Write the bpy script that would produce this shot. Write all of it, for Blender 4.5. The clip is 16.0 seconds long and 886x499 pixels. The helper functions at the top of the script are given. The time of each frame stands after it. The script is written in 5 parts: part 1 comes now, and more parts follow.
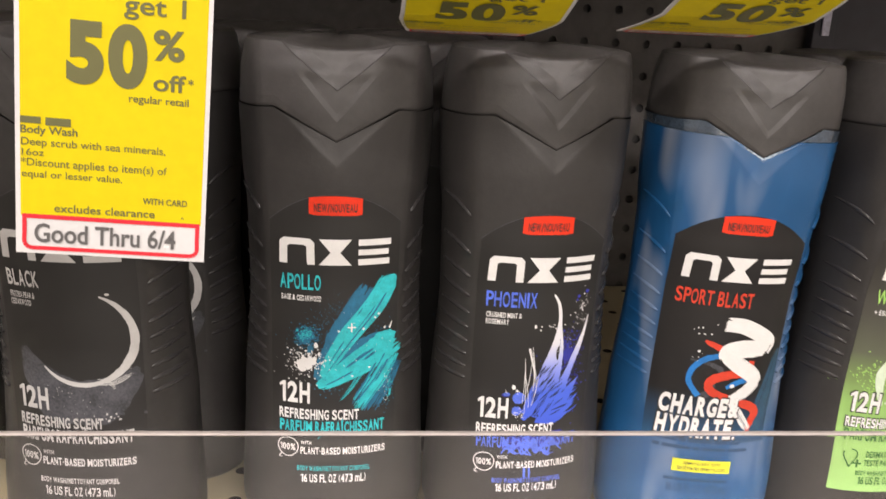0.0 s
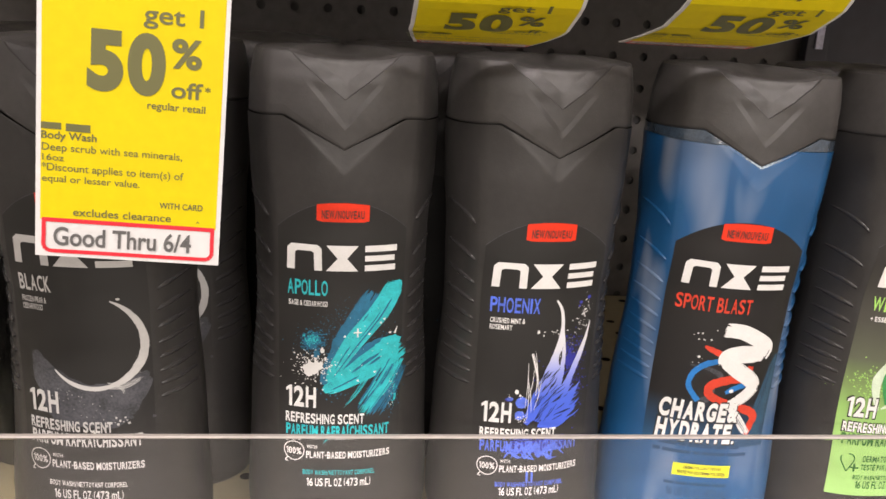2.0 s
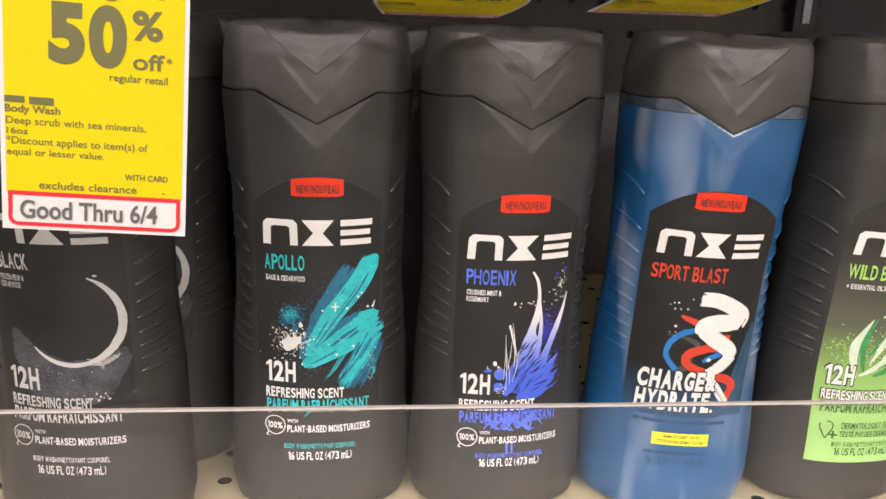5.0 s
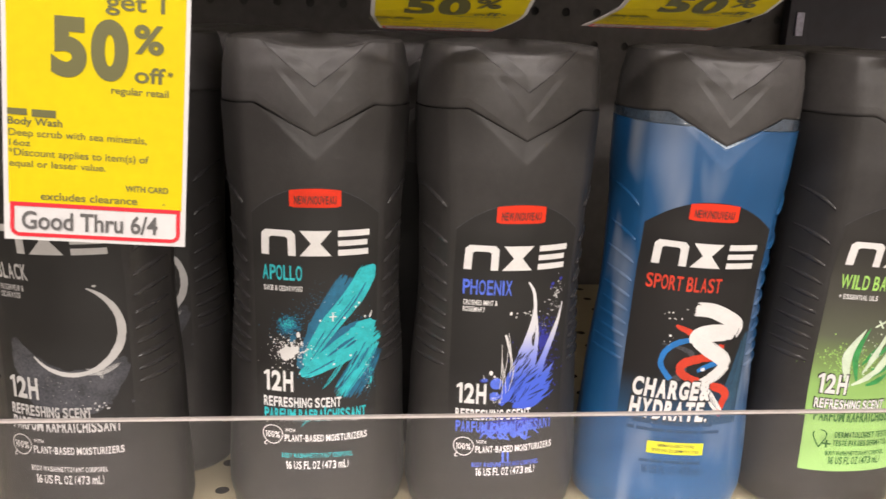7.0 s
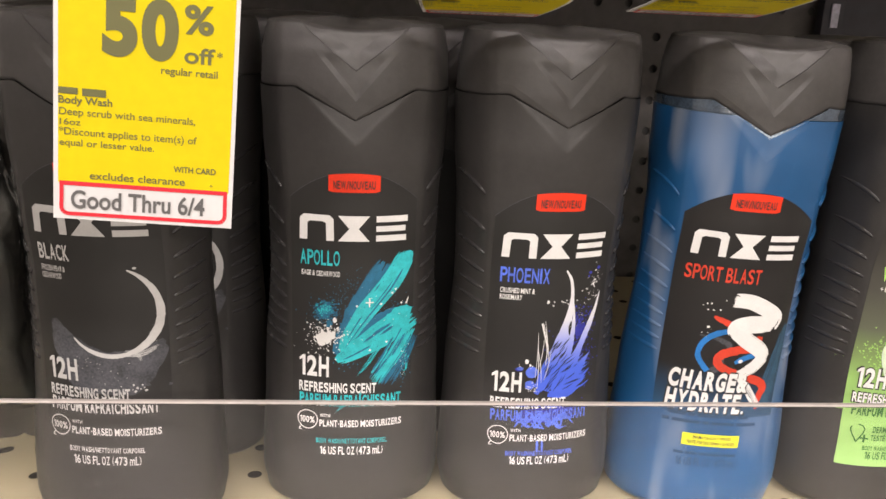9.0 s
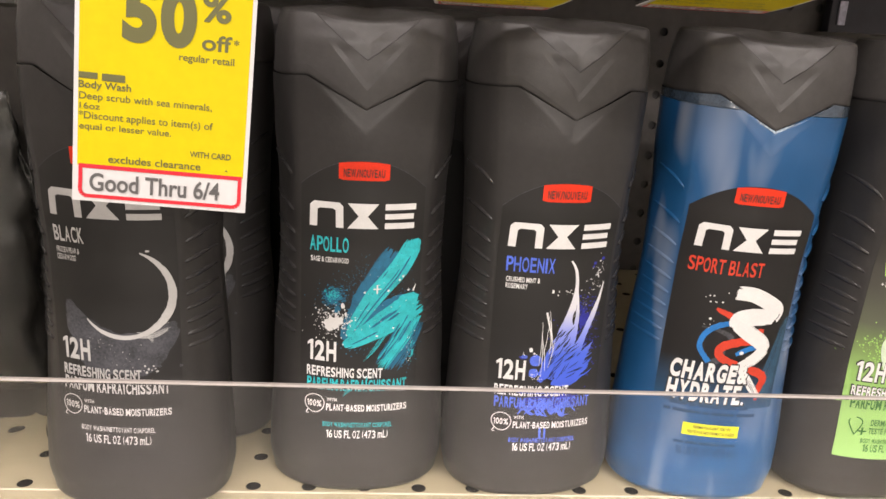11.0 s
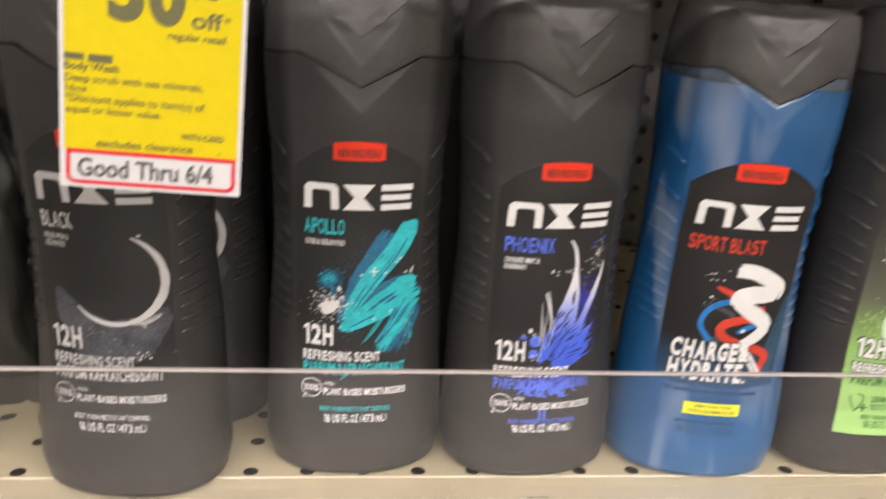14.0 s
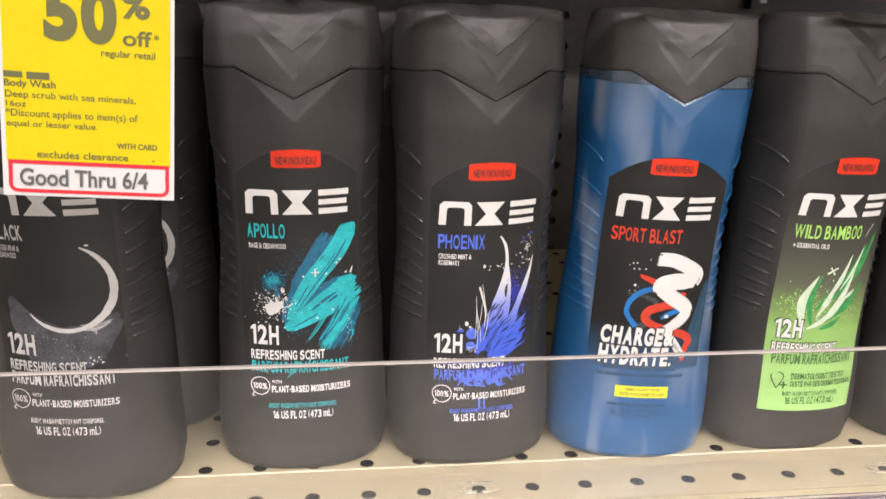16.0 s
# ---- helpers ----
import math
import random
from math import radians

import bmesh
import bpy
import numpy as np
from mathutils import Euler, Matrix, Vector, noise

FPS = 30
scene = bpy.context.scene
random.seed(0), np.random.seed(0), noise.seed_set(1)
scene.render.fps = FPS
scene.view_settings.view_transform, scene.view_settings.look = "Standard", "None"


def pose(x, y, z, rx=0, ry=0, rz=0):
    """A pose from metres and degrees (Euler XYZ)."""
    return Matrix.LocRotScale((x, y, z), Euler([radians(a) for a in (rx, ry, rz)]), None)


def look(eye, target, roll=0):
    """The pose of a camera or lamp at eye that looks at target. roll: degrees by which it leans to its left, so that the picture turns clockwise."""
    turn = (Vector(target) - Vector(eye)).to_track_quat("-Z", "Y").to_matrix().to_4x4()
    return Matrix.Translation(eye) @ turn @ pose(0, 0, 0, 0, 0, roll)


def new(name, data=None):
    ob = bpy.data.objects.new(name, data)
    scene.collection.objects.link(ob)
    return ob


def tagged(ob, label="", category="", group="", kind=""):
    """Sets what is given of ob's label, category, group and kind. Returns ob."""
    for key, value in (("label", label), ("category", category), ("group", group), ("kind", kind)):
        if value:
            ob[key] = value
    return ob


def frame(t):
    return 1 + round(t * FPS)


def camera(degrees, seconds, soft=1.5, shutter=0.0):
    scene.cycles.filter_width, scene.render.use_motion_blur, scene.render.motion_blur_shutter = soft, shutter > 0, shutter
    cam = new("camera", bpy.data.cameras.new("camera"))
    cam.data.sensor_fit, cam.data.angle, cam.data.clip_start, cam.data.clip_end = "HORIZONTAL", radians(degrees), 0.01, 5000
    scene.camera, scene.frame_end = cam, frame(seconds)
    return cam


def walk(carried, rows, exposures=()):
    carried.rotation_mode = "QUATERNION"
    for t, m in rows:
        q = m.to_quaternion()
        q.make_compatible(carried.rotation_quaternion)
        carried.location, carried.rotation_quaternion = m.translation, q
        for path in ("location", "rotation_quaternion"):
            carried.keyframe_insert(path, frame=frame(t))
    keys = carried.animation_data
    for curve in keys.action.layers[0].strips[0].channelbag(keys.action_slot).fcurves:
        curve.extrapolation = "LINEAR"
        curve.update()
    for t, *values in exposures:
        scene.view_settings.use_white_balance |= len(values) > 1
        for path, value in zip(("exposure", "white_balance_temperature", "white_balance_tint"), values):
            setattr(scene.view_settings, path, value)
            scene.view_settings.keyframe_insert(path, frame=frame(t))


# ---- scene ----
cam = camera(55.9, 16.0, soft=1.5, shutter=0.6)
PATH = [
    (0, (0.007, -0.298, 1.428), (0.196, 1.611, 0.86), 2.8),
    (0.5, (0.01, -0.304, 1.424), (0.203, 1.605, 0.862), 2.8),
    (1, (0.005, -0.301, 1.424), (0.198, 1.612, 0.873), 2.8),
    (1.5, (0.0, -0.303, 1.426), (0.196, 1.613, 0.884), 2.9),
    (2, (0.002, -0.304, 1.427), (0.205, 1.612, 0.889), 3.0),
    (2.5, (0.005, -0.301, 1.427), (0.21, 1.613, 0.884), 3.0),
    (3, (0.005, -0.3, 1.424), (0.206, 1.612, 0.873), 2.9),
    (3.5, (0.004, -0.298, 1.421), (0.196, 1.611, 0.857), 2.7),
    (4, (0.004, -0.3, 1.421), (0.19, 1.609, 0.854), 2.3),
    (4.5, (0.007, -0.307, 1.423), (0.193, 1.604, 0.861), 2.0),
    (4.7, (0.012, -0.308, 1.422), (0.201, 1.601, 0.857), 2.0),
    (6.8, (0.016, -0.312, 1.422), (0.225, 1.602, 0.878), 2.2),
    (7, (0.013, -0.312, 1.423), (0.216, 1.603, 0.882), 2.1),
    (7.5, (0.007, -0.311, 1.423), (0.202, 1.603, 0.877), 2.2),
    (8, (0.008, -0.314, 1.421), (0.193, 1.599, 0.869), 2.2),
    (8.5, (0.006, -0.31, 1.42), (0.179, 1.603, 0.863), 2.3),
    (11, (0.002, -0.316, 1.42), (0.16, 1.592, 0.842), 3.4),
    (11.5, (0.002, -0.317, 1.42), (0.163, 1.586, 0.827), 3.5),
    (12, (0.002, -0.318, 1.417), (0.155, 1.579, 0.8), 3.6),
    (12.5, (-0.014, -0.309, 1.399), (0.13, 1.576, 0.747), 3.7),
    (13, (-0.037, -0.299, 1.373), (0.103, 1.579, 0.702), 3.7),
    (13.5, (-0.029, -0.302, 1.388), (0.127, 1.578, 0.723), 3.5),
    (14, (-0.001, -0.309, 1.42), (0.184, 1.579, 0.788), 3.0),
    (14.5, (0.018, -0.32, 1.427), (0.231, 1.577, 0.83), 2.4),
    (15, (0.02, -0.328, 1.43), (0.257, 1.572, 0.851), 1.9),
    (15.5, (0.016, -0.334, 1.427), (0.264, 1.563, 0.845), 1.6),
    (16, (0.014, -0.333, 1.419), (0.258, 1.563, 0.83), 1.4),
]
walk(cam, [(t, look(eye, target, roll)) for t, eye, target, roll in PATH],
     [(0, 0.06, 6450, 10), (11.0, 0.06, 6500, 10), (12.1, 0.14, 6500, 10), (12.8, -0.20, 6500, 10), (13.5, -0.20, 6450, 10), (14.5, 0.04, 6300, 10), (16, 0.06, 6250, 10)])

# ---- light ----
Z = 1.2            # height of the shelf's top over the floor
world = bpy.data.worlds.new("store")
scene.world = world
world.use_nodes = True
world.node_tree.nodes["Background"].inputs[0].default_value = (0.9, 0.95, 1.0, 1)
world.node_tree.nodes["Background"].inputs[1].default_value = 0.05
scene.view_settings.exposure = 0.0


def area_lamp(name, place, sx, sy, watts, colour):
    data = bpy.data.lights.new(name, "AREA")
    data.shape, data.size, data.size_y, data.energy, data.color = "RECTANGLE", sx, sy, watts, colour
    ob = new(name, data)
    ob.location = place
    return ob


WARM = (1.0, 0.90, 0.84)
LAMPS = ((-1.2, -1.9, 44), (0.9, -1.9, 44), (-0.5, -4.7, 128), (1.7, -4.7, 128))
for lx, ly, watts in LAMPS:
    area_lamp("ceiling_lamp", (lx, ly, 2.98), 1.15, 0.28, watts, WARM)


# ---- materials ----
def material(name, colour, rough=0.5, metal=0.0, coat=0.0, vary=0.0, scale=60.0, stretch=1.0, bump=0.0, bump_scale=400.0, specular=0.5, other=None):
    """A principled surface with mottling at two scales and a fine relief."""
    m = bpy.data.materials.new(name)
    m.use_nodes = True
    t = m.node_tree
    p = t.nodes["Principled BSDF"]
    p.inputs["Base Color"].default_value = (*colour, 1)
    p.inputs["Roughness"].default_value = rough
    p.inputs["Metallic"].default_value = metal
    p.inputs["Coat Weight"].default_value = coat
    p.inputs["Coat Roughness"].default_value = 0.12
    p.inputs["Specular IOR Level"].default_value = specular
    co = t.nodes.new("ShaderNodeTexCoord")
    if vary:
        n1, n2 = t.nodes.new("ShaderNodeTexNoise"), t.nodes.new("ShaderNodeTexNoise")
        n1.inputs["Scale"].default_value, n2.inputs["Scale"].default_value = scale, scale * 9
        n1.inputs["Detail"].default_value = n2.inputs["Detail"].default_value = 4
        add = t.nodes.new("ShaderNodeMath")
        add.operation = "ADD"
        ramp = t.nodes.new("ShaderNodeValToRGB")
        dark = other or tuple(c * (1 - vary) for c in colour)
        ramp.color_ramp.elements[0].position, ramp.color_ramp.elements[0].color = 0.75, (*dark, 1)
        ramp.color_ramp.elements[1].position, ramp.color_ramp.elements[1].color = 1.25, (*(min(1, c * (1 + vary * 0.5)) for c in colour), 1)
        half = t.nodes.new("ShaderNodeMath")
        half.operation, half.inputs[1].default_value = "MULTIPLY", 0.5
        ramp.color_ramp.elements[0].position, ramp.color_ramp.elements[1].position = 0.38, 0.62
        fit = t.nodes.new("ShaderNodeMapping")
        fit.inputs["Scale"].default_value = (1, 1, stretch)
        t.links.new(co.outputs["Object"], fit.inputs["Vector"])
        for n in (n1, n2):
            t.links.new(fit.outputs["Vector"], n.inputs["Vector"])
        t.links.new(n1.outputs["Fac"], add.inputs[0])
        t.links.new(n2.outputs["Fac"], add.inputs[1])
        t.links.new(add.outputs[0], half.inputs[0])
        t.links.new(half.outputs[0], ramp.inputs["Fac"])
        t.links.new(ramp.outputs["Color"], p.inputs["Base Color"])
        rr = t.nodes.new("ShaderNodeMapRange")
        rr.inputs["To Min"].default_value, rr.inputs["To Max"].default_value = rough * 0.8, min(1, rough * 1.25)
        t.links.new(n1.outputs["Fac"], rr.inputs["Value"])
        t.links.new(rr.outputs["Result"], p.inputs["Roughness"])
    if bump:
        n3, b = t.nodes.new("ShaderNodeTexNoise"), t.nodes.new("ShaderNodeBump")
        n3.inputs["Scale"].default_value = bump_scale
        b.inputs["Strength"].default_value, b.inputs["Distance"].default_value = bump, 0.001
        t.links.new(co.outputs["Object"], n3.inputs["Vector"])
        t.links.new(n3.outputs["Fac"], b.inputs["Height"])
        t.links.new(b.outputs["Normal"], p.inputs["Normal"])
    return m


def clear(name, tint=(1, 1, 1), rough=0.02, ior=1.49, haze=0.0, bump=0.0, bump_scale=100):
    m = material(name, tint, rough, bump=bump, bump_scale=bump_scale)
    p = m.node_tree.nodes["Principled BSDF"]
    p.inputs["Transmission Weight"].default_value, p.inputs["IOR"].default_value = 1.0 - haze, ior
    return m


def upright_fade(name, stops, rough=0.35):
    """A printed fade from the foot of a label to its top; stops of height and colour."""
    m = material(name, stops[0][1], rough, bump=0.03)
    t = m.node_tree
    co, sep, mr, ramp = (t.nodes.new("ShaderNode" + n) for n in ("TexCoord", "SeparateXYZ", "MapRange", "ValToRGB"))
    lo, hi = stops[0][0], stops[-1][0]
    mr.inputs["From Min"].default_value, mr.inputs["From Max"].default_value = lo, hi
    while len(ramp.color_ramp.elements) < len(stops):
        ramp.color_ramp.elements.new(0.5)
    for e, (h, c) in zip(ramp.color_ramp.elements, stops):
        e.position, e.color = (h - lo) / (hi - lo), (*c, 1)
    t.links.new(co.outputs["Object"], sep.inputs[0])
    t.links.new(sep.outputs["Z"], mr.inputs["Value"])
    t.links.new(mr.outputs["Result"], ramp.inputs["Fac"])
    t.links.new(ramp.outputs["Color"], t.nodes["Principled BSDF"].inputs["Base Color"])
    return m


def sheen_streaked_gel(name, deep, middle, pale):
    """Thick gel seen through a clear wall: reflections put into the colour as soft upright streaks, a glossy skin with
    slow waves.
    """
    m = material(name, middle, 0.30, coat=0.08, bump=0.03, bump_scale=38)
    t = m.node_tree
    co, fit, n, w, ramp = (t.nodes.new("ShaderNode" + k) for k in ("TexCoord", "Mapping", "TexNoise", "TexNoise", "ValToRGB"))
    fit.inputs["Scale"].default_value = (1.0, 1.0, 0.25)
    fit.inputs["Location"].default_value = (0.37, 0.11, 0.23)
    n.inputs["Scale"].default_value, n.inputs["Detail"].default_value, n.inputs["Distortion"].default_value = 60, 1, 0.6
    w.inputs["Scale"].default_value, w.inputs["Detail"].default_value = 32, 2
    mix = t.nodes.new("ShaderNodeMath")
    mix.operation = "MULTIPLY"
    for e, (at, c) in zip((ramp.color_ramp.elements[0], ramp.color_ramp.elements[1], ramp.color_ramp.elements.new(0.3)), ((0.13, deep), (0.48, pale), (0.27, middle))):
        e.position, e.color = at, (*c, 1)
    t.links.new(co.outputs["Object"], fit.inputs["Vector"])
    for k in (n, w):
        t.links.new(fit.outputs["Vector"], k.inputs["Vector"])
    t.links.new(n.outputs["Fac"], mix.inputs[0])
    t.links.new(w.outputs["Fac"], mix.inputs[1])
    t.links.new(mix.outputs[0], ramp.inputs["Fac"])
    t.links.new(ramp.outputs["Color"], t.nodes["Principled BSDF"].inputs["Base Color"])
    return m


BLACK_PLASTIC = material("black plastic", (0.033, 0.031, 0.030), 0.40, vary=0.12, scale=35, bump=0.05, bump_scale=900)
RIDGE_PLASTIC = material("glossy black plastic", (0.036, 0.034, 0.035), 0.2, vary=0.1, scale=60)
CAP_PLASTIC = material("satin black plastic", (0.055, 0.0518, 0.050), 0.45, vary=0.15, scale=40, bump=0.05, bump_scale=1200)
BLUE_GEL = sheen_streaked_gel("blue gel in clear plastic", (0.011, 0.074, 0.198), (0.012, 0.081, 0.215), (0.018, 0.098, 0.240))
RIM_GLINT = material("pale glossy colour for the rim's glint", (0.34, 0.43, 0.52), 0.12, coat=0.8, vary=0.8, scale=90)
CLEAR_PLASTIC = clear("clear plastic", (0.9, 0.95, 1.0), 0.06)
ACRYLIC = clear("clear acrylic", (0.96, 0.95, 0.95), 0.015, haze=0.002)
FLANGE = clear("clear flange", (0.97, 0.96, 0.95), 0.03, 1.04, 0.03)
FLANGE.node_tree.nodes["Principled BSDF"].inputs["Coat Weight"].default_value = 0.6
FLANGE_EDGE = material("pale flange edge", (0.62, 0.57, 0.44), 0.3, vary=0.1, scale=30)
EDGE = material("sawn acrylic edge", (0.62, 0.56, 0.54), 0.5, vary=0.1, scale=30)
HEADSPACE = material("cloudy clear plastic", (0.055, 0.08, 0.115), 0.08, coat=0.8, vary=0.5, scale=120, bump=0.8, bump_scale=210)
RAIL_PLASTIC = clear("violet-tinged clear plastic", (0.84, 0.80, 0.90), 0.08, haze=0.03)
FILM_GLINT = clear("milky clear film for glints", (0.9, 0.88, 0.83), 0.12, 1.2, 0.16)
FILM_GLINT.node_tree.nodes["Principled BSDF"].inputs["Coat Weight"].default_value = 1.0
FILM = clear("crinkled clear film", (0.95, 0.94, 0.90), 0.02, 1.05, 0.004, 0.16, 34)
FILM.node_tree.nodes["Principled BSDF"].inputs["Coat Weight"].default_value = 0.5
FILM.node_tree.nodes["Principled BSDF"].inputs["Coat Roughness"].default_value = 0.14
LABEL_BLACK = material("black label ink", (0.0168, 0.0162, 0.0155), 0.40, vary=0.2, scale=80, specular=0.46)
LABEL_FADE = upright_fade("black label print thinning out at its foot", [(0.02, (0.033, 0.031, 0.030)), (0.046, (0.032, 0.0302, 0.0293)), (0.078, (0.0172, 0.0165, 0.0158)), (0.16, (0.0165, 0.016, 0.0152))], 0.40)
WHITE_INK = material("white ink", (0.78, 0.77, 0.76), 0.45, vary=0.06, scale=200)
GREY_INK = material("silver-grey ink", (0.52, 0.51, 0.50), 0.45, vary=0.08, scale=200)
SLATE_INK = material("slate ink", (0.072, 0.073, 0.084), 0.45, vary=0.5, scale=120)
RED_FILM = material("red sticker film", (0.78, 0.032, 0.004), 0.45, vary=0.1, scale=90)
TEAL_INK = material("turquoise ink", (0.035, 0.52, 0.57), 0.4, vary=0.25, scale=260)
DEEP_TEAL_INK = material("deep teal ink", (0.018, 0.15, 0.27), 0.45, vary=0.3, scale=300)
BLUE_INK = material("violet-blue ink", (0.095, 0.17, 0.75), 0.4, vary=0.3, scale=220)
DEEP_BLUE_INK = material("deep blue ink", (0.035, 0.04, 0.38), 0.45, vary=0.4, scale=220)
SKY_INK = material("mid blue ink", (0.02, 0.19, 0.55), 0.4, vary=0.2, scale=220)
RED_INK = material("red ink", (0.62, 0.05, 0.022), 0.4, vary=0.15, scale=200)
LIME_INK = material("lime ink", (0.40, 0.72, 0.16), 0.4, vary=0.1, scale=200)
LEAF_INK = material("leaf-green ink", (0.05, 0.33, 0.09), 0.4, vary=0.35, scale=260)
PALE_LEAF_INK = material("pale green ink", (0.66, 0.77, 0.60), 0.4, vary=0.15, scale=260)
DARK_INK = material("dark ink", (0.03, 0.03, 0.028), 0.5)
DARK_GREEN_INK = material("dark green ink", (0.045, 0.16, 0.03), 0.5)
NAVY_INK = material("dark blue ink", (0.010, 0.052, 0.125), 0.5)
FEATHER_FADE = upright_fade("blue to white feather print", [(0.056, (0.06, 0.12, 0.70)), (0.072, (0.075, 0.145, 0.73)), (0.083, (0.28, 0.33, 0.80)), (0.094, (0.70, 0.70, 0.76)), (0.12, (0.78, 0.77, 0.76))])
MUTED_BLUE_INK = material("muted blue print", (0.03, 0.085, 0.15), 0.4, vary=0.3, scale=150)
YELLOW_FILM = material("yellow sticker film", (0.72, 0.72, 0.02), 0.4, vary=0.05, scale=90)
BLACK_FADE = upright_fade("black label print fading out at its foot", [(0.05, (0.018, 0.07, 0.15)), (0.062, (0.016, 0.04, 0.08)), (0.072, (0.013, 0.012, 0.012)), (0.16, (0.013, 0.012, 0.012))])
GREEN_FADE = upright_fade("lime to black label print", [(0.02, (0.30, 0.52, 0.17)), (0.066, (0.29, 0.50, 0.14)), (0.076, (0.20, 0.30, 0.10)), (0.090, (0.105, 0.115, 0.075)), (0.108, (0.060, 0.058, 0.046)), (0.135, (0.024, 0.022, 0.020)), (0.16, (0.016, 0.015, 0.014))])
TAG_YELLOW = material("yellow sale paper", (0.72, 0.575, 0.002), 0.6, vary=0.05, scale=30, specular=0.2)
TAG_WHITE = material("white coated paper", (0.69, 0.68, 0.685), 0.45, vary=0.04, scale=40)
TAG_RED = material("red print", (0.70, 0.012, 0.03), 0.45, vary=0.06, scale=60)
TAG_OLIVE = material("olive-grey print", (0.125, 0.12, 0.035), 0.5)
TAG_GREY = material("grey print", (0.11, 0.105, 0.105), 0.5)
SHELF_PAINT = material("cream shelf enamel", (0.45, 0.395, 0.262), 0.36, vary=0.07, scale=14, bump=0.04, bump_scale=500)
BOARD = material("dark brown-grey pegboard", (0.088, 0.082, 0.079), 0.6, vary=0.25, scale=12, bump=0.1)
HOLE_SHADE = material("near-black shade colour", (0.012, 0.011, 0.010), 0.9)
BACKING = material("dim board backing", (0.055, 0.053, 0.054), 0.9)
NAVY_PANEL = material("dark navy panel", (0.022, 0.022, 0.034), 0.5, vary=0.25, scale=9)
SLOT_SHADE = material("grey plastic with the slot's shadow in its colour", (0.30, 0.28, 0.28), 0.4, vary=0.3, scale=120)
PAYBLUE = material("blue print", (0.055, 0.22, 0.66), 0.45, vary=0.05, scale=100)
STONE = material("grey pumice", (0.27, 0.25, 0.22), 0.95, vary=0.45, scale=150, bump=1.0, bump_scale=450)
DARK_CLOTH = material("black insert", (0.008, 0.0074, 0.006), 0.4, vary=0.4, scale=40)
CARTON = material("dark brown carton", (0.028, 0.024, 0.019), 0.5, vary=0.3, scale=30)
CARTON_INK = material("faint grey carton print", (0.10, 0.09, 0.08), 0.5)
STEEL = material("zinc-plated steel", (0.50, 0.50, 0.62), 0.4, metal=0.2, vary=0.3, scale=30)
FLOOR_MAT = material("pale grey floor tile", (0.20, 0.19, 0.175), 0.4, vary=0.1, scale=3)
WALL_MAT = material("pale taupe wall paint", (0.60, 0.575, 0.54), 0.7, vary=0.06, scale=2)
CEIL_MAT = material("white ceiling tile", (0.75, 0.74, 0.71), 0.8, vary=0.05, scale=6)
GLOW = bpy.data.materials.new("lit diffuser")
GLOW.use_nodes = True
GLOW.node_tree.nodes["Principled BSDF"].inputs["Emission Color"].default_value = (1, 0.96, 0.9, 1)
GLOW.node_tree.nodes["Principled BSDF"].inputs["Emission Strength"].default_value = 5.0


# ---- building ----
def raw(name, verts, faces, mat, parent=None, label="", smooth=False):
    me = bpy.data.meshes.new(name)
    me.from_pydata([tuple(v) for v in verts], [], faces)
    me.materials.append(mat)
    if smooth:
        me.polygons.foreach_set("use_smooth", [True] * len(me.polygons))
    me.update()
    ob = new(name, me)
    ob.parent = parent
    if label:
        tagged(ob, label)
    return ob


def part(name, bm, mat, parent=None, label="", smooth=False):
    bmesh.ops.recalc_face_normals(bm, faces=bm.faces)
    me = bpy.data.meshes.new(name)
    bm.to_mesh(me)
    bm.free()
    me.materials.append(mat)
    if smooth:
        me.polygons.foreach_set("use_smooth", [True] * len(me.polygons))
    ob = new(name, me)
    ob.parent = parent
    if label:
        tagged(ob, label)
    return ob


def block(x0, x1, y0, y1, z0, z1, bevel=0.0, bm=None):
    own = bmesh.new()
    bmesh.ops.create_cube(own, size=1, matrix=Matrix.Translation(((x0 + x1) / 2, (y0 + y1) / 2, (z0 + z1) / 2)) @ Matrix.Diagonal((x1 - x0, y1 - y0, z1 - z0, 1)))
    if bevel:
        bmesh.ops.bevel(own, geom=own.edges[:], offset=bevel, segments=2, affect="EDGES", profile=0.6)
    if bm is None:
        return own
    me = bpy.data.meshes.new("t")
    own.to_mesh(me)
    own.free()
    bm.from_mesh(me)
    bpy.data.meshes.remove(me)
    return bm


def empty(name, label, category, group="", m=None, kind=""):
    ob = tagged(new(name), label, category, group, kind)
    if m is not None:
        ob.matrix_basis = m
    return ob


def glide(points, z):
    """A smooth curve through (z, value) points."""
    for (z0, v0), (z1, v1) in zip(points, points[1:]):
        if z <= z1:
            f = max(0.0, (z - z0) / (z1 - z0))
            return v0 + (v1 - v0) * f * f * (3 - 2 * f)
    return points[-1][1]


def lerp(points, z):
    return float(np.interp(z, [p[0] for p in points], [p[1] for p in points]))


LETTERS = {}


def letters(string, bold=0.0):
    """Vertices and faces of a line of the built-in font, in a box 0..1 by 0..1."""
    key = (string, bold)
    if key not in LETTERS:
        cu = bpy.data.curves.new("line", "FONT")
        cu.body, cu.offset, cu.resolution_u = string, bold, 7 if len(string) < 4 else 4
        ob = new("line", cu)
        me = bpy.data.meshes.new_from_object(ob.evaluated_get(bpy.context.evaluated_depsgraph_get()))
        v = np.array([p.co[:2] for p in me.vertices])
        lo, hi = v.min(0), v.max(0)
        LETTERS[key] = ((v - lo) / (hi - lo), [tuple(p.vertices) for p in me.polygons])
        bpy.data.objects.remove(ob)
        bpy.data.curves.remove(cu)
        bpy.data.meshes.remove(me)
    return LETTERS[key]


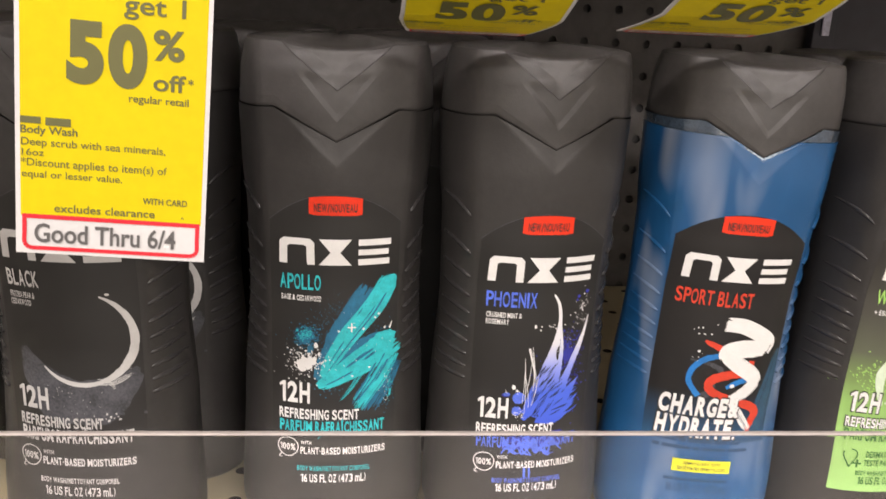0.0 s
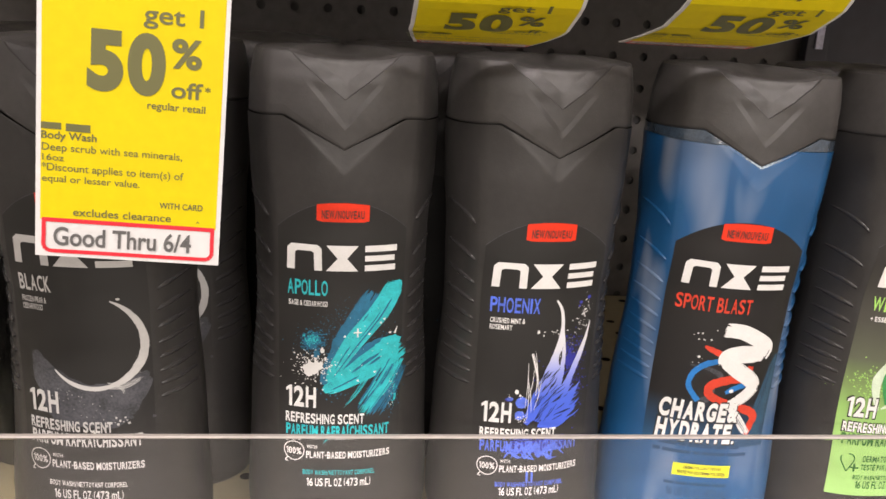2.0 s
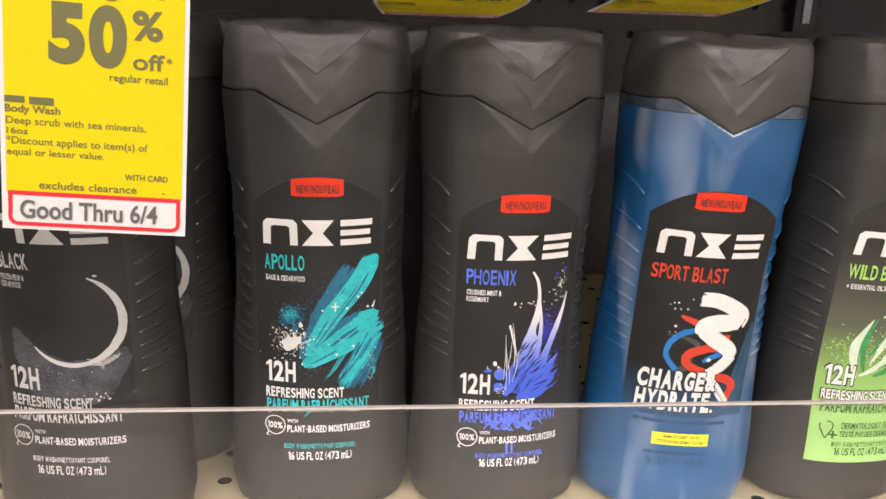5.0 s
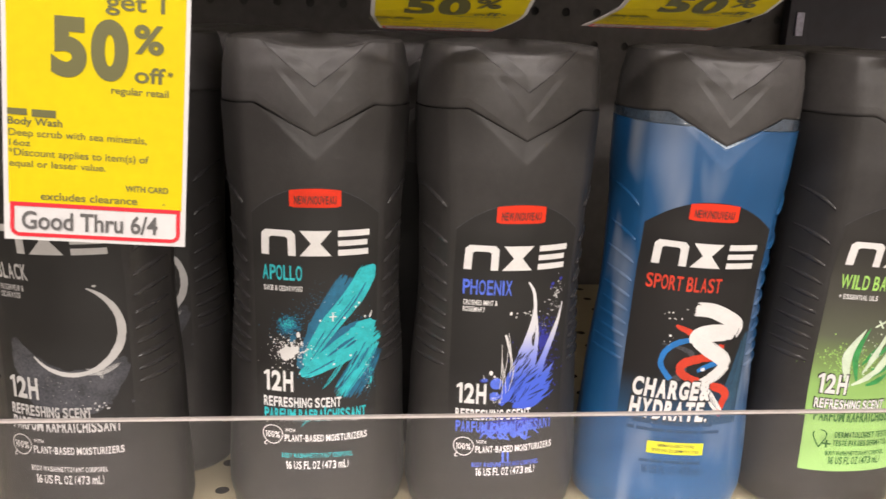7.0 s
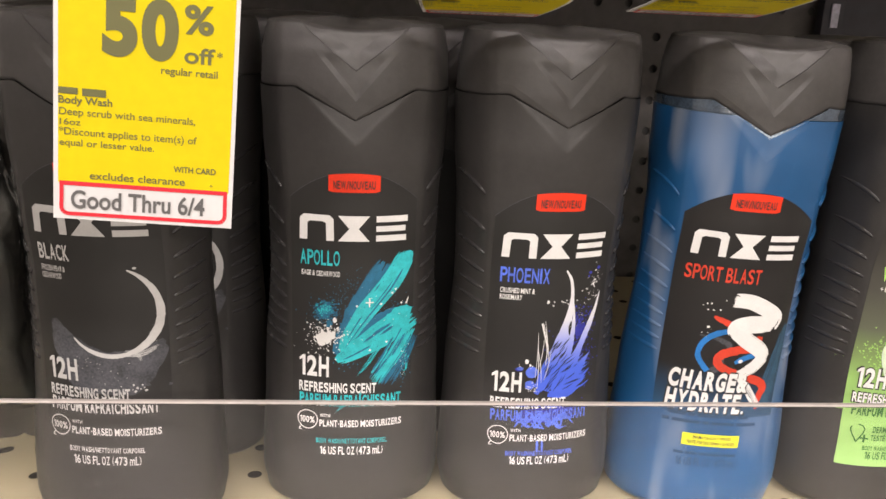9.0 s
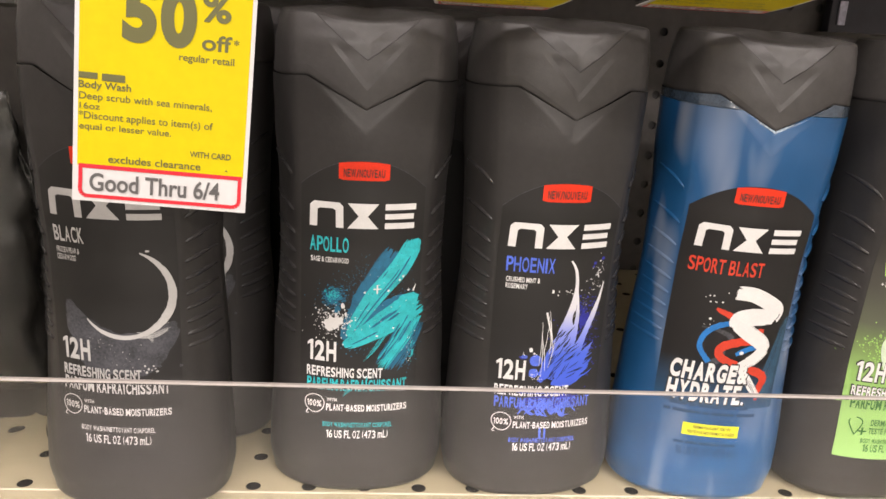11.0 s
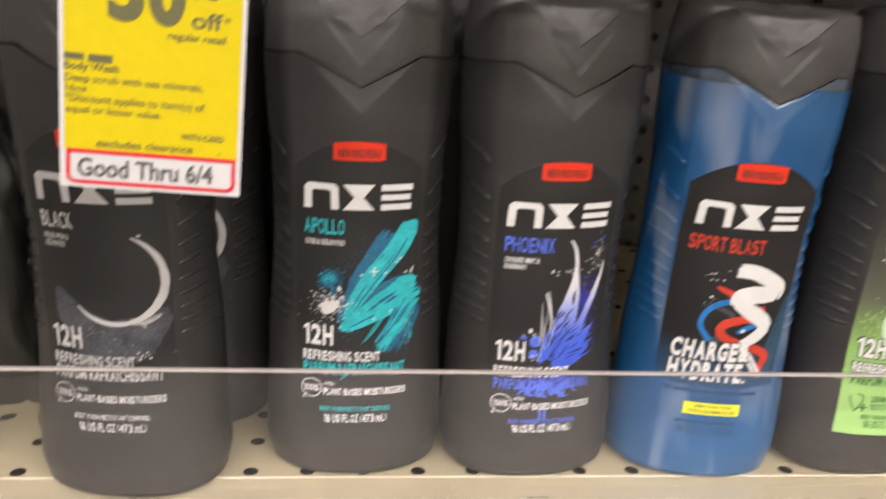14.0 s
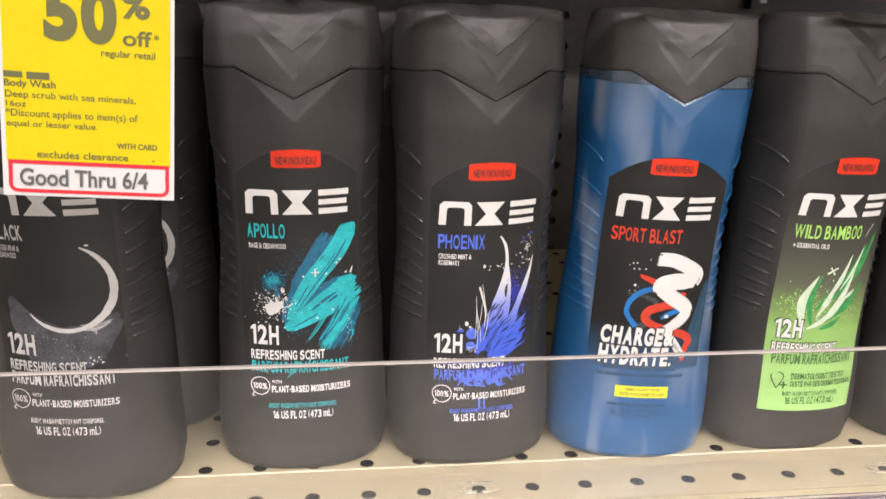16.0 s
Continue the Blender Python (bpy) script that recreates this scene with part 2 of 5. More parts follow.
CELL = {"I": 0.32, "Î": 0.5, "1": 0.58, "M": 1.35, "W": 1.5, " ": 0.3, ".": 0.3, "/": 0.8, "-": 0.5, "(": 0.42, ")": 0.42, "&": 1.15, "%": 1.6, "m": 1.35, "E": 0.88, "F": 0.85, "L": 0.85}
SPAN = {"Î": (0.0, 1.27), "É": (0.0, 1.25), ".": (0.0, 0.17), "-": (0.40, 0.54), "+": (0.2, 0.8), "m": (0.0, 0.74)}


class Print:
    """Flat print gathered in label millimetres, then laid on a surface as one mesh."""

    def __init__(self, surface, lift=0.0003):
        self.v, self.f, self.surface, self.lift = [], [], surface, lift

    def add(self, verts, faces, lift=0.0):
        n = len(self.v)
        self.v += [(x, z, lift) for x, z in verts]
        self.f += [tuple(n + i for i in f) for f in faces]
        return self

    def text(self, string, x0, x1, z0, z1, bold=0.02, slant=0.0, lift=0.0):
        v, f = letters(string, bold)
        return self.add([(x0 + a * (x1 - x0) + slant * b * (z1 - z0), z0 + b * (z1 - z0)) for a, b in v], f, lift)

    def one(self, x, w, z0, h, slant, lift):
        """A plain figure one with a flag."""
        shape = ((0.5, 0), (1, 0), (1, 1), (0.6, 1), (0.5, 0.8), (0, 0.72), (0, 0.86))
        self.add([(x + a * w + slant * b * h, z0 + b * h) for a, b in shape], [(0, 1, 2, 3, 4), (4, 3, 6, 5)], lift)

    def caps(self, string, x0, x1, z0, z1, bold=0.02, slant=0.0, lift=0.0):
        """A line of condensed capitals: every letter fills a narrow cell."""
        cells = [CELL.get(c, 1.0) for c in string]
        k = (x1 - x0) / (sum(cells) + 0.17 * (len(cells) - 1))
        x, h = x0, z1 - z0
        for c, w in zip(string, cells):
            if c == "1":
                self.one(x, w * k, z0, h, slant, lift)
            elif c != " ":
                v, f = letters(c, 0.085 if bold >= 0.07 else 0.012 + 0.6 * bold)
                lo, hi = SPAN.get(c, (0.0, 1.0))
                self.add([(x + a * w * k + slant * (lo + b * (hi - lo)) * h, z0 + (lo + b * (hi - lo)) * h) for a, b in v], f, lift)
            x += (w + (0.07 if c in "RP" else 0.17)) * k
        return self

    def rect(self, x0, x1, z0, z1, lift=0.0, step=4.0):
        nx, nz = max(1, int(abs(x1 - x0) / step)), max(1, int(abs(z1 - z0) / (step * 2)))
        v = [(x0 + (x1 - x0) * i / nx, z0 + (z1 - z0) * j / nz) for j in range(nz + 1) for i in range(nx + 1)]
        f = [(j * (nx + 1) + i, j * (nx + 1) + i + 1, (j + 1) * (nx + 1) + i + 1, (j + 1) * (nx + 1) + i) for j in range(nz) for i in range(nx)]
        return self.add(v, f, lift)

    def blob(self, x, z, r, rough=0.2, lift=0.0, rng=random, flat=1.0, n=12):
        ring = [(x + r * (1 + rng.uniform(-rough, rough)) * math.cos(a), z + flat * r * (1 + rng.uniform(-rough, rough)) * math.sin(a)) for a in (2 * math.pi * i / n for i in range(n))]
        return self.add([(x, z)] + ring, [(0, 1 + i, 1 + (i + 1) % n) for i in range(n)], lift)

    def ribbon(self, pts, widths, lift=0.0, n=26, ragged=0.0, rng=random):
        """A stroke along smooth points, with a width at each."""
        t = np.linspace(0, len(pts) - 1, len(pts))
        s = np.linspace(0, len(pts) - 1, n)
        xs, zs, ws = curve(t, [p[0] for p in pts], s), curve(t, [p[1] for p in pts], s), np.interp(s, t, widths)
        dx, dz = np.gradient(xs), np.gradient(zs)
        ln = np.hypot(dx, dz) + 1e-9
        v = []
        for i in range(n):
            a, b = (ws[i] / 2 * (1 + rng.uniform(-ragged, ragged)) for _ in range(2))
            nx, nz = -dz[i] / ln[i], dx[i] / ln[i]
            v += [(xs[i] + nx * a, zs[i] + nz * a), (xs[i], zs[i]), (xs[i] - nx * b, zs[i] - nz * b)]
        f = [q for i in range(n - 1) for q in ((3 * i, 3 * i + 1, 3 * i + 4, 3 * i + 3), (3 * i + 1, 3 * i + 2, 3 * i + 5, 3 * i + 4))]
        return self.add(v, f, lift)

    def brush(self, pts, widths, strands, lift=0.0, rng=random, cover=1.0):
        """A dry brush stroke: many bristle lines side by side, breaking off at their ends."""
        t = np.linspace(0, 1, len(pts))
        s = np.linspace(0, 1, 24)
        xs, zs, ws = curve(t, [p[0] for p in pts], s), curve(t, [p[1] for p in pts], s), np.interp(s, t, widths)
        dx, dz = np.gradient(xs), np.gradient(zs)
        ln = np.hypot(dx, dz) + 1e-9
        for k in range(strands):
            o = (k + 0.5) / strands - 0.5 + rng.uniform(-0.4, 0.4) / strands
            edge = abs(o) * 2
            a, b = int(rng.uniform(0, 1 + 4 * edge)), 24 - int(rng.uniform(0, 2 + 7 * edge))
            if rng.random() > cover:
                a, b = sorted((rng.randrange(24), rng.randrange(24)))
            if b - a < 3:
                continue
            w = widths[0] / max(strands, 14) * rng.uniform(0.8, 1.8)
            cs = [(xs[i] - dz[i] / ln[i] * ws[i] * o, zs[i] + dx[i] / ln[i] * ws[i] * o) for i in range(a, b)]
            hw = [w * (0.25 if i in (0, len(cs) - 1) else 1) * ws[a + i] / widths[0] ** 1 / 2 * rng.uniform(0.85, 1.15) for i in range(len(cs))]
            v = []
            for i, (x, z) in enumerate(cs):
                nx, nz = -dz[a + i] / ln[a + i], dx[a + i] / ln[a + i]
                v += [(x + nx * hw[i], z + nz * hw[i]), (x - nx * hw[i], z - nz * hw[i])]
            self.add(v, [(2 * i, 2 * i + 1, 2 * i + 3, 2 * i + 2) for i in range(len(cs) - 1)], lift + 0.00001 * (k % 3))
        return self

    def specks(self, x, z, sx, sz, count, r0, r1, lift=0.0, rng=random):
        for _ in range(count):
            self.blob(rng.gauss(x, sx), rng.gauss(z, sz), rng.uniform(r0, r1), 0.35, lift, rng, n=6)
        return self

    def lay(self, name, mat, parent, label=""):
        return raw(name, [self.surface(x / 1000, z / 1000, self.lift + h) for x, z, h in self.v], self.f, mat, parent, label)


def curve(t, values, s):
    """Catmull-Rom through the values."""
    t, values, out = np.asarray(t, float), np.asarray(values, float), []
    for q in s:
        i = int(min(len(t) - 2, max(0, np.searchsorted(t, q, side="right") - 1)))
        f = (q - t[i]) / (t[i + 1] - t[i])
        p0, p1, p2, p3 = values[max(0, i - 1)], values[i], values[i + 1], values[min(len(t) - 1, i + 2)]
        out.append(0.5 * (2 * p1 + (p2 - p0) * f + (2 * p0 - 5 * p1 + 4 * p2 - p3) * f * f + (3 * p1 - p0 - 3 * p2 + p3) * f ** 3))
    return np.array(out)


# ---- the store round the shelf ----
def panel(name, x0, x1, y0, y1, z0, z1, mat, label):
    return tagged(part(name, block(x0, x1, y0, y1, z0, z1), mat), label, name.split("_")[0], kind="structure")


panel("floor", -4, 4, -6, 0.6, -0.1, 0.0, FLOOR_MAT, "pale grey vinyl tile floor of the store aisle")
panel("ceiling", -4, 4, -6, 0.6, 3.02, 3.1, CEIL_MAT, "white ceiling over the aisle")
panel("wall_south", -4, 4, -6.1, -6, 0, 3.02, WALL_MAT, "plain pale taupe wall across the aisle")
panel("wall_north", -4, 4, 0.6, 0.7, 0, 3.02, WALL_MAT, "plain pale taupe wall behind the shelving")
panel("wall_west", -4.1, -4, -6, 0.6, 0, 3.02, WALL_MAT, "plain pale taupe end wall of the aisle")
panel("wall_east", 4, 4.1, -6, 0.6, 0, 3.02, WALL_MAT, "plain pale taupe end wall of the aisle")
for lx, ly, watts in LAMPS:
    fixture = empty("ceiling_light", "lit white strip light on the ceiling", "ceiling light", "ceiling lights", pose(lx, ly, 3.02))
    part("housing", block(-0.6, 0.6, -0.16, 0.16, -0.02, 0.0, 0.003), CEIL_MAT, fixture)
    part("diffuser", block(-0.58, 0.58, -0.14, 0.14, -0.032, -0.02, 0.003), GLOW, fixture, "glowing diffuser")


# ---- shelf ----
PITCH = 0.0254


def punched_plate(x0, x1, y0, y1, radius, at, thick, n=12):
    """A sheet of cells, each with a round hole through it. at(u, v, d): the place of a point of the sheet, d below it."""
    v, f = [], []
    for i in range(x0, x1 + 1):
        for j in range(y0, y1 + 1):
            cx, cy, b = i * PITCH, j * PITCH, len(v)
            for k in range(n):
                a = 2 * math.pi * (k + 0.5) / n
                c, s = math.cos(a), math.sin(a)
                m = PITCH / 2 / max(abs(c), abs(s))
                v += [at(cx + c * m, cy + s * m, 0), at(cx + c * radius, cy + s * radius, 0), at(cx + c * radius, cy + s * radius, thick)]
            for k in range(n):
                p, q = b + 3 * k, b + 3 * ((k + 1) % n)
                f += [(p, q, q + 1, p + 1), (p + 1, q + 1, q + 2, p + 2)]
            for k in range(4):
                a = math.pi / 4 + k * math.pi / 2
                lo = int((a * n / (2 * math.pi)) - 0.5)
                v.append(at(cx + math.copysign(PITCH / 2, math.cos(a)), cy + math.copysign(PITCH / 2, math.sin(a)), 0))
                f.append((b + 3 * lo, len(v) - 1, b + 3 * ((lo + 1) % n)))
    return v, f


def shelf_top(u, v, d):
    dip = 0.0009 if v < 0.014 else 0.0
    return (u, v, -d - dip)


shelf = empty("shelf", "cream enamelled steel shelf with rows of punched holes", "shelf", m=pose(0, 0, Z))
XA, XB = -12, 20
v, f = punched_plate(XA, XB, 0, 14, 0.0035, shelf_top, 0.0003)
raw("perforated_plate", v, f, SHELF_PAINT, shelf)
xl, xr = (XA - 0.5) * PITCH, (XB + 0.5) * PITCH
part("front_flange", block(xl, xr, -0.0178, -0.0127, -0.0022, -0.0009, 0.0004), SHELF_PAINT, shelf)
part("front_lip", block(xl, xr, -0.0180, -0.0168, -0.0275, -0.0015, 0.0004), SHELF_PAINT, shelf)
part("lip_bead", block(xl, xr, -0.0196, -0.0168, -0.046, -0.0270, 0.0012), SHELF_PAINT, shelf)
# Solid block whose near-black colour stands for the shade below the holes.
part("underside", block(xl, xr, -0.015, 0.37, -0.034, -0.012), HOLE_SHADE, shelf, "near-black block under the plate, coloured as the shade in its holes")

# back panel of the gondola
gondola = empty("gondola_back", "dark brown-grey pegboard back of the gondola", "gondola", m=pose(0, 0.372, Z), kind="structure")
v, f = punched_plate(-12, 14, -2, 12, 0.0034, lambda a, b, d: (a, d, b), 0.0022)
raw("pegboard", v, f, BOARD, gondola)
part("backing", block(-0.35, 0.372, 0.0035, 0.016, -0.27, 0.34), BACKING, gondola)
part("side_panel", block(0.3685, 0.66, -0.004, 0.016, -0.27, 0.34, 0.001), NAVY_PANEL, gondola, "smooth dark navy panel")
post = empty("gondola_upright", "dark steel upright with pale slots against the back panel", "upright", m=pose(0.366, 0.360, Z))
part("post", block(-0.009, 0.009, -0.004, 0.007, 0.0, 0.31, 0.001), NAVY_PANEL, post)
for k in range(10):
    part("slot_plate", block(-0.0032, 0.0032, -0.0062, -0.0042, 0.010 + 0.0295 * k, 0.0285 + 0.0295 * k, 0.0006), STEEL, post, "pale zinc strip between slots")

# shelf above, from which the tags hang
upper = empty("upper_shelf", "underside of the cream steel shelf above the bottles", "shelf", m=pose(0, 0, Z + 0.292))
part("plate", block(xl, xr, -0.0575, 0.37, 0.0, 0.022, 0.001), SHELF_PAINT, upper)
part("price_rail", block(xl, xr, -0.0612, -0.0582, -0.026, 0.03, 0.001), RAIL_PLASTIC, upper, "clear plastic price rail").visible_shadow = False
part("gondola_base", block(-0.35, 0.66, 0.0, 0.38, 0.0, Z - 0.25), WALL_MAT, None)
tagged(bpy.data.objects["gondola_base"], "plain lower body of the gondola", "gondola", kind="structure")

# clear front fence with its clips
fence = empty("shelf_fence", "clear acrylic fence along the shelf's front edge", "fence", m=pose(0, 0, Z))
pane = part("panel", block(xl, xr, -0.0190, -0.0172, -0.001, 0.0720, 0.0003), ACRYLIC, fence)
pane.visible_shadow = False
foot = part("base_flange", block(xl, xr, -0.0124, 0.0198, -0.0008, 0.0004, 0.0002), FLANGE, fence, "clear flange lying on the shelf")
foot.visible_shadow = False
part("flange_edge", block(xl, xr, 0.0199, 0.0207, -0.0008, 0.0005, 0.0002), FLANGE_EDGE, fence, "pale rear edge of the flange")
part("top_edge", block(xl, xr, -0.0191, -0.0171, 0.0721, 0.0731, 0.0003), EDGE, fence, "frosted pale edge")


def stadium(half, r, n=10):
    out = [(half + r * math.cos(a), r * math.sin(a)) for a in (math.pi * (k / n - 0.5) for k in range(n + 1))]
    return out + [(-x, -y) for x, y in out]


def fence_clip(x):
    outer, inner, top = stadium(0.0060, 0.0046), stadium(0.0056, 0.0030), stadium(0.0058, 0.0040)
    n = len(outer)
    v = [(a, b, 0.0) for a, b in outer] + [(a, b, 0.0016) for a, b in top] + [(a, b, 0.0013) for a, b in inner] + [(a, b, 0.0) for a, b in inner]
    f = [(r * n + i, r * n + (i + 1) % n, (r + 1) * n + (i + 1) % n, (r + 1) * n + i) for r in range(3) for i in range(n)]
    ob = raw("clip", [(x + a, b, c - 0.0008) for a, b, c in v], f, CLEAR_PLASTIC, fence, "oval clear plastic clip", True)
    ob.visible_shadow = False
    # The tab's grey has the shadow of the clip's slot in it.
    bm = block(x - 0.0060, x + 0.0060, -0.0218, -0.0185, -0.0040, -0.0004, 0.0006)
    tab = part("tab", bm, SLOT_SHADE, ob)
    tab.visible_shadow = False


for k in (-6, 3, 11):
    fence_clip(k * PITCH)

rail = empty("price_rail", "clear violet-tinged plastic price rail on the shelf's edge", "price rail", m=pose(0, 0, Z))
for name, y0, y1, z0, z1 in (("top_lip", -0.0222, -0.0192, -0.0018, -0.0004), ("front_lip", -0.0236, -0.0222, -0.0050, -0.0010), ("inner_lip", -0.0216, -0.0206, -0.0048, -0.0022)):
    ob = part(name, block(xl, xr, y0, y1, z0, z1, 0.0004), RAIL_PLASTIC, rail)
    ob.visible_shadow = False


# ---- bottles ----
HALF_W = [(0, 0.0350), (0.003, 0.0387), (0.014, 0.0406), (0.06, 0.0390), (0.112, 0.0362), (0.14, 0.0367), (0.168, 0.0387), (0.186, 0.0394), (0.2, 0.0388), (0.2075, 0.0376), (0.2125, 0.0362)]
HALF_D = [(0, 0.0240), (0.004, 0.0276), (0.016, 0.0290), (0.07, 0.0272), (0.115, 0.0281), (0.14, 0.0308), (0.168, 0.0330), (0.186, 0.0328), (0.2, 0.0316), (0.2075, 0.0300), (0.2125, 0.0285)]
CREASE = [(0.0, 0.0280), (0.06, 0.0268), (0.112, 0.0266), (0.15, 0.0285), (0.18, 0.0302), (0.2125, 0.0315)]
POWER = 2.3


def seam(x):
    """Height of the joint between body and cap: level at the sides, a V in front."""
    x = abs(x)
    return 0.1760 + min(x, 0.0235) * 0.52 - max(0.0, x - 0.0235) * 0.08


def rim(x):
    """Height of the cap's upper rim, lowest in the middle."""
    return 0.2086 + 0.0030 * min(1.0, (x / 0.024) ** 2)


def facet(x):
    """Lower edge of the shallow facet under the joint."""
    return min(seam(x) - 0.0005, 0.1652 + abs(x) * 0.94)


def fade(z, z0, z1):
    f = min(1.0, max(0.0, (z - z0) / (z1 - z0)))
    return f * f * (3 - 2 * f)


def bowed(x, z, a, b, c):
    """Depth of a gently bowed face with steep flanks past the creases at c."""
    x = abs(x)
    if x <= c:
        return b - 9.26 * x * x
    s = min(1.0, (x - c) / (a - c))
    return (b - 9.26 * c * c) * max(0.0, 1 - 0.62 * s - 0.38 * s ** 4) ** 0.85


def face(x, z):
    """Depth of the bottle's front at x: bowed between two soft creases, turning into an oval at the foot."""
    a, b, x = glide(HALF_W, z), glide(HALF_D, z), abs(x)
    oval = b * (1 - min(1.0, x / a) ** POWER) ** (1 / POWER)
    m = fade(z, 0.030, 0.085)
    if m == 0.0:
        return oval
    c = lerp(CREASE, z)
    e = min(0.0022, max(0.0, (a - x) * 0.6))
    soft = (bowed(x - e, z, a, b, c) + 2 * bowed(x, z, a, b, c) + bowed(x + e, z, a, b, c)) / 4
    return oval * (1 - m) + soft * m


def outline(angle, z):
    """A point of the bottle's skin. angle 0 is the front, 90 the bottle's left."""
    a, b = glide(HALF_W, z), glide(HALF_D, z)
    s, c = math.sin(angle), math.cos(angle)
    x = a * math.copysign(abs(s) ** (2 / POWER), s)
    y = -face(x, z) if c > 0 else b * abs(c) ** (2 / POWER)
    return x, y


def front(x, z, lift):
    """The place on the bottle's front at x and height z, lifted off the skin."""
    return (x, -face(x, z) - lift * 1.15, z)


def cap_dent(x, z):
    """How far the cap's bevel, arrow and thumb recess lie behind its face."""
    ax, d = abs(x), 0.0
    foot = seam(x)
    bevel = 0.0008 + 0.0030 * min(1.0, ax / 0.0235)
    d += 0.00025 * max(0.0, 1 - (z - foot) / bevel)
    arrow = 0.1832 + 1.14 * ax
    if z > arrow and ax < 0.0165:
        d += 0.0006 * min(1.0, (z - arrow) / 0.0032) * (1 - fade(z, 0.1965, 0.2025))
    v = 0.1945 + 0.75 * ax
    if z > v:
        d += 0.0006 * min(1.0, (z - v) / 0.0003) + 0.24 * min(z - v, 0.0062) + 0.05 * max(0.0, z - v - 0.0062)
    return d


def cap_levels(x):
    """Heights at which the cap's front breaks, from the joint up to the rim."""
    ax, top = abs(x), rim(x)
    bevel = seam(x) + 0.0008 + 0.0030 * min(1.0, ax / 0.0235)
    out = [seam(x), bevel]
    for z in (0.1832 + 1.14 * ax, 0.1862 + 1.14 * ax, 0.1945 + 0.75 * ax, 0.1948 + 0.75 * ax, 0.2007 + 0.75 * ax):
        out.append(min(top, max(out[-1], z)))
    return out + [top]


NA = 208


def skin(bands, dent=None, shrink=0.0):
    """A ring mesh of the bottle's skin. bands: (low, high, rows), each with verts of its own, so that they meet in a crisp edge."""
    v, f = [], []
    for low, high, rows in bands:
        n = len(v)
        for r in range(rows + 1):
            for k in range(NA):
                ang = 2 * math.pi * k / NA - math.pi
                x0, _ = outline(ang, 0.18)
                z = low(x0) + (high(x0) - low(x0)) * r / rows
                x, y = outline(ang, z)
                ln = math.hypot(x, y)
                x, y = x * (1 - shrink / ln), y * (1 - shrink / ln)
                if y < 0 and dent:
                    y += dent(x0, z) * min(1.0, -y / 0.008)
                v.append((x, y, z))
        for r in range(rows):
            for k in range(NA):
                q = (k + 1) % NA
                f.append((n + r * NA + k, n + r * NA + q, n + (r + 1) * NA + q, n + (r + 1) * NA + k))
    return v, f


def facet_dent(x, z):
    low = facet(x)
    return 0.10 * (z - low) * min(1.0, (z - low) / 0.003) if z > low and abs(x) < 0.0235 else 0.0


def cap_off(v, f, first, z, flip=False):
    """Closes a ring of the skin with a fan."""
    v.append((0, 0, z))
    c = len(v) - 1
    for k in range(NA):
        t = (first + k, first + (k + 1) % NA, c)
        f.append(t[::-1] if flip else t)


# grip ridges on the flanks: height of the front end, and how far each climbs to the side
GRIPS = [(0.147, 0.0125), (0.1315, 0.0090), (0.1212, 0.0070), (0.1128, 0.0058), (0.1055, 0.0048), (0.0990, 0.0042), (0.0928, 0.0036), (0.0870, 0.0031), (0.0815, 0.0027), (0.0762, 0.0023)]


def grip(low, rise, side):
    v, f, n = [], [], 12
    for i in range(n + 1):
        t = i / n
        half = 0.0014 * math.sin(math.pi * min(1, 0.10 + t * 0.86)) ** 0.7
        for k, up in ((1, -0.0002), (0.2, 0.0009), (-1, -0.0002)):
            z = low + 0.6 * rise * t ** 0.85 + k * half
            inner, outer = lerp(CREASE, z) + 0.0010, glide(HALF_W, z) * 0.985
            x = inner + (outer - inner) * t
            v.append((side * (x + up * 0.8), -face(x, z) - up * 0.6, z))
    for i in range(n):
        for k in (0, 1):
            q = (3 * i + k, 3 * i + k + 1, 3 * i + k + 4, 3 * i + k + 3)
            f.append(q if side > 0 else q[::-1])
    return v, f


def grips(bottle, mat):
    for n in range(2 * len(GRIPS)):
        shell("grip%d" % n, "grip_ridge", mat, bottle)


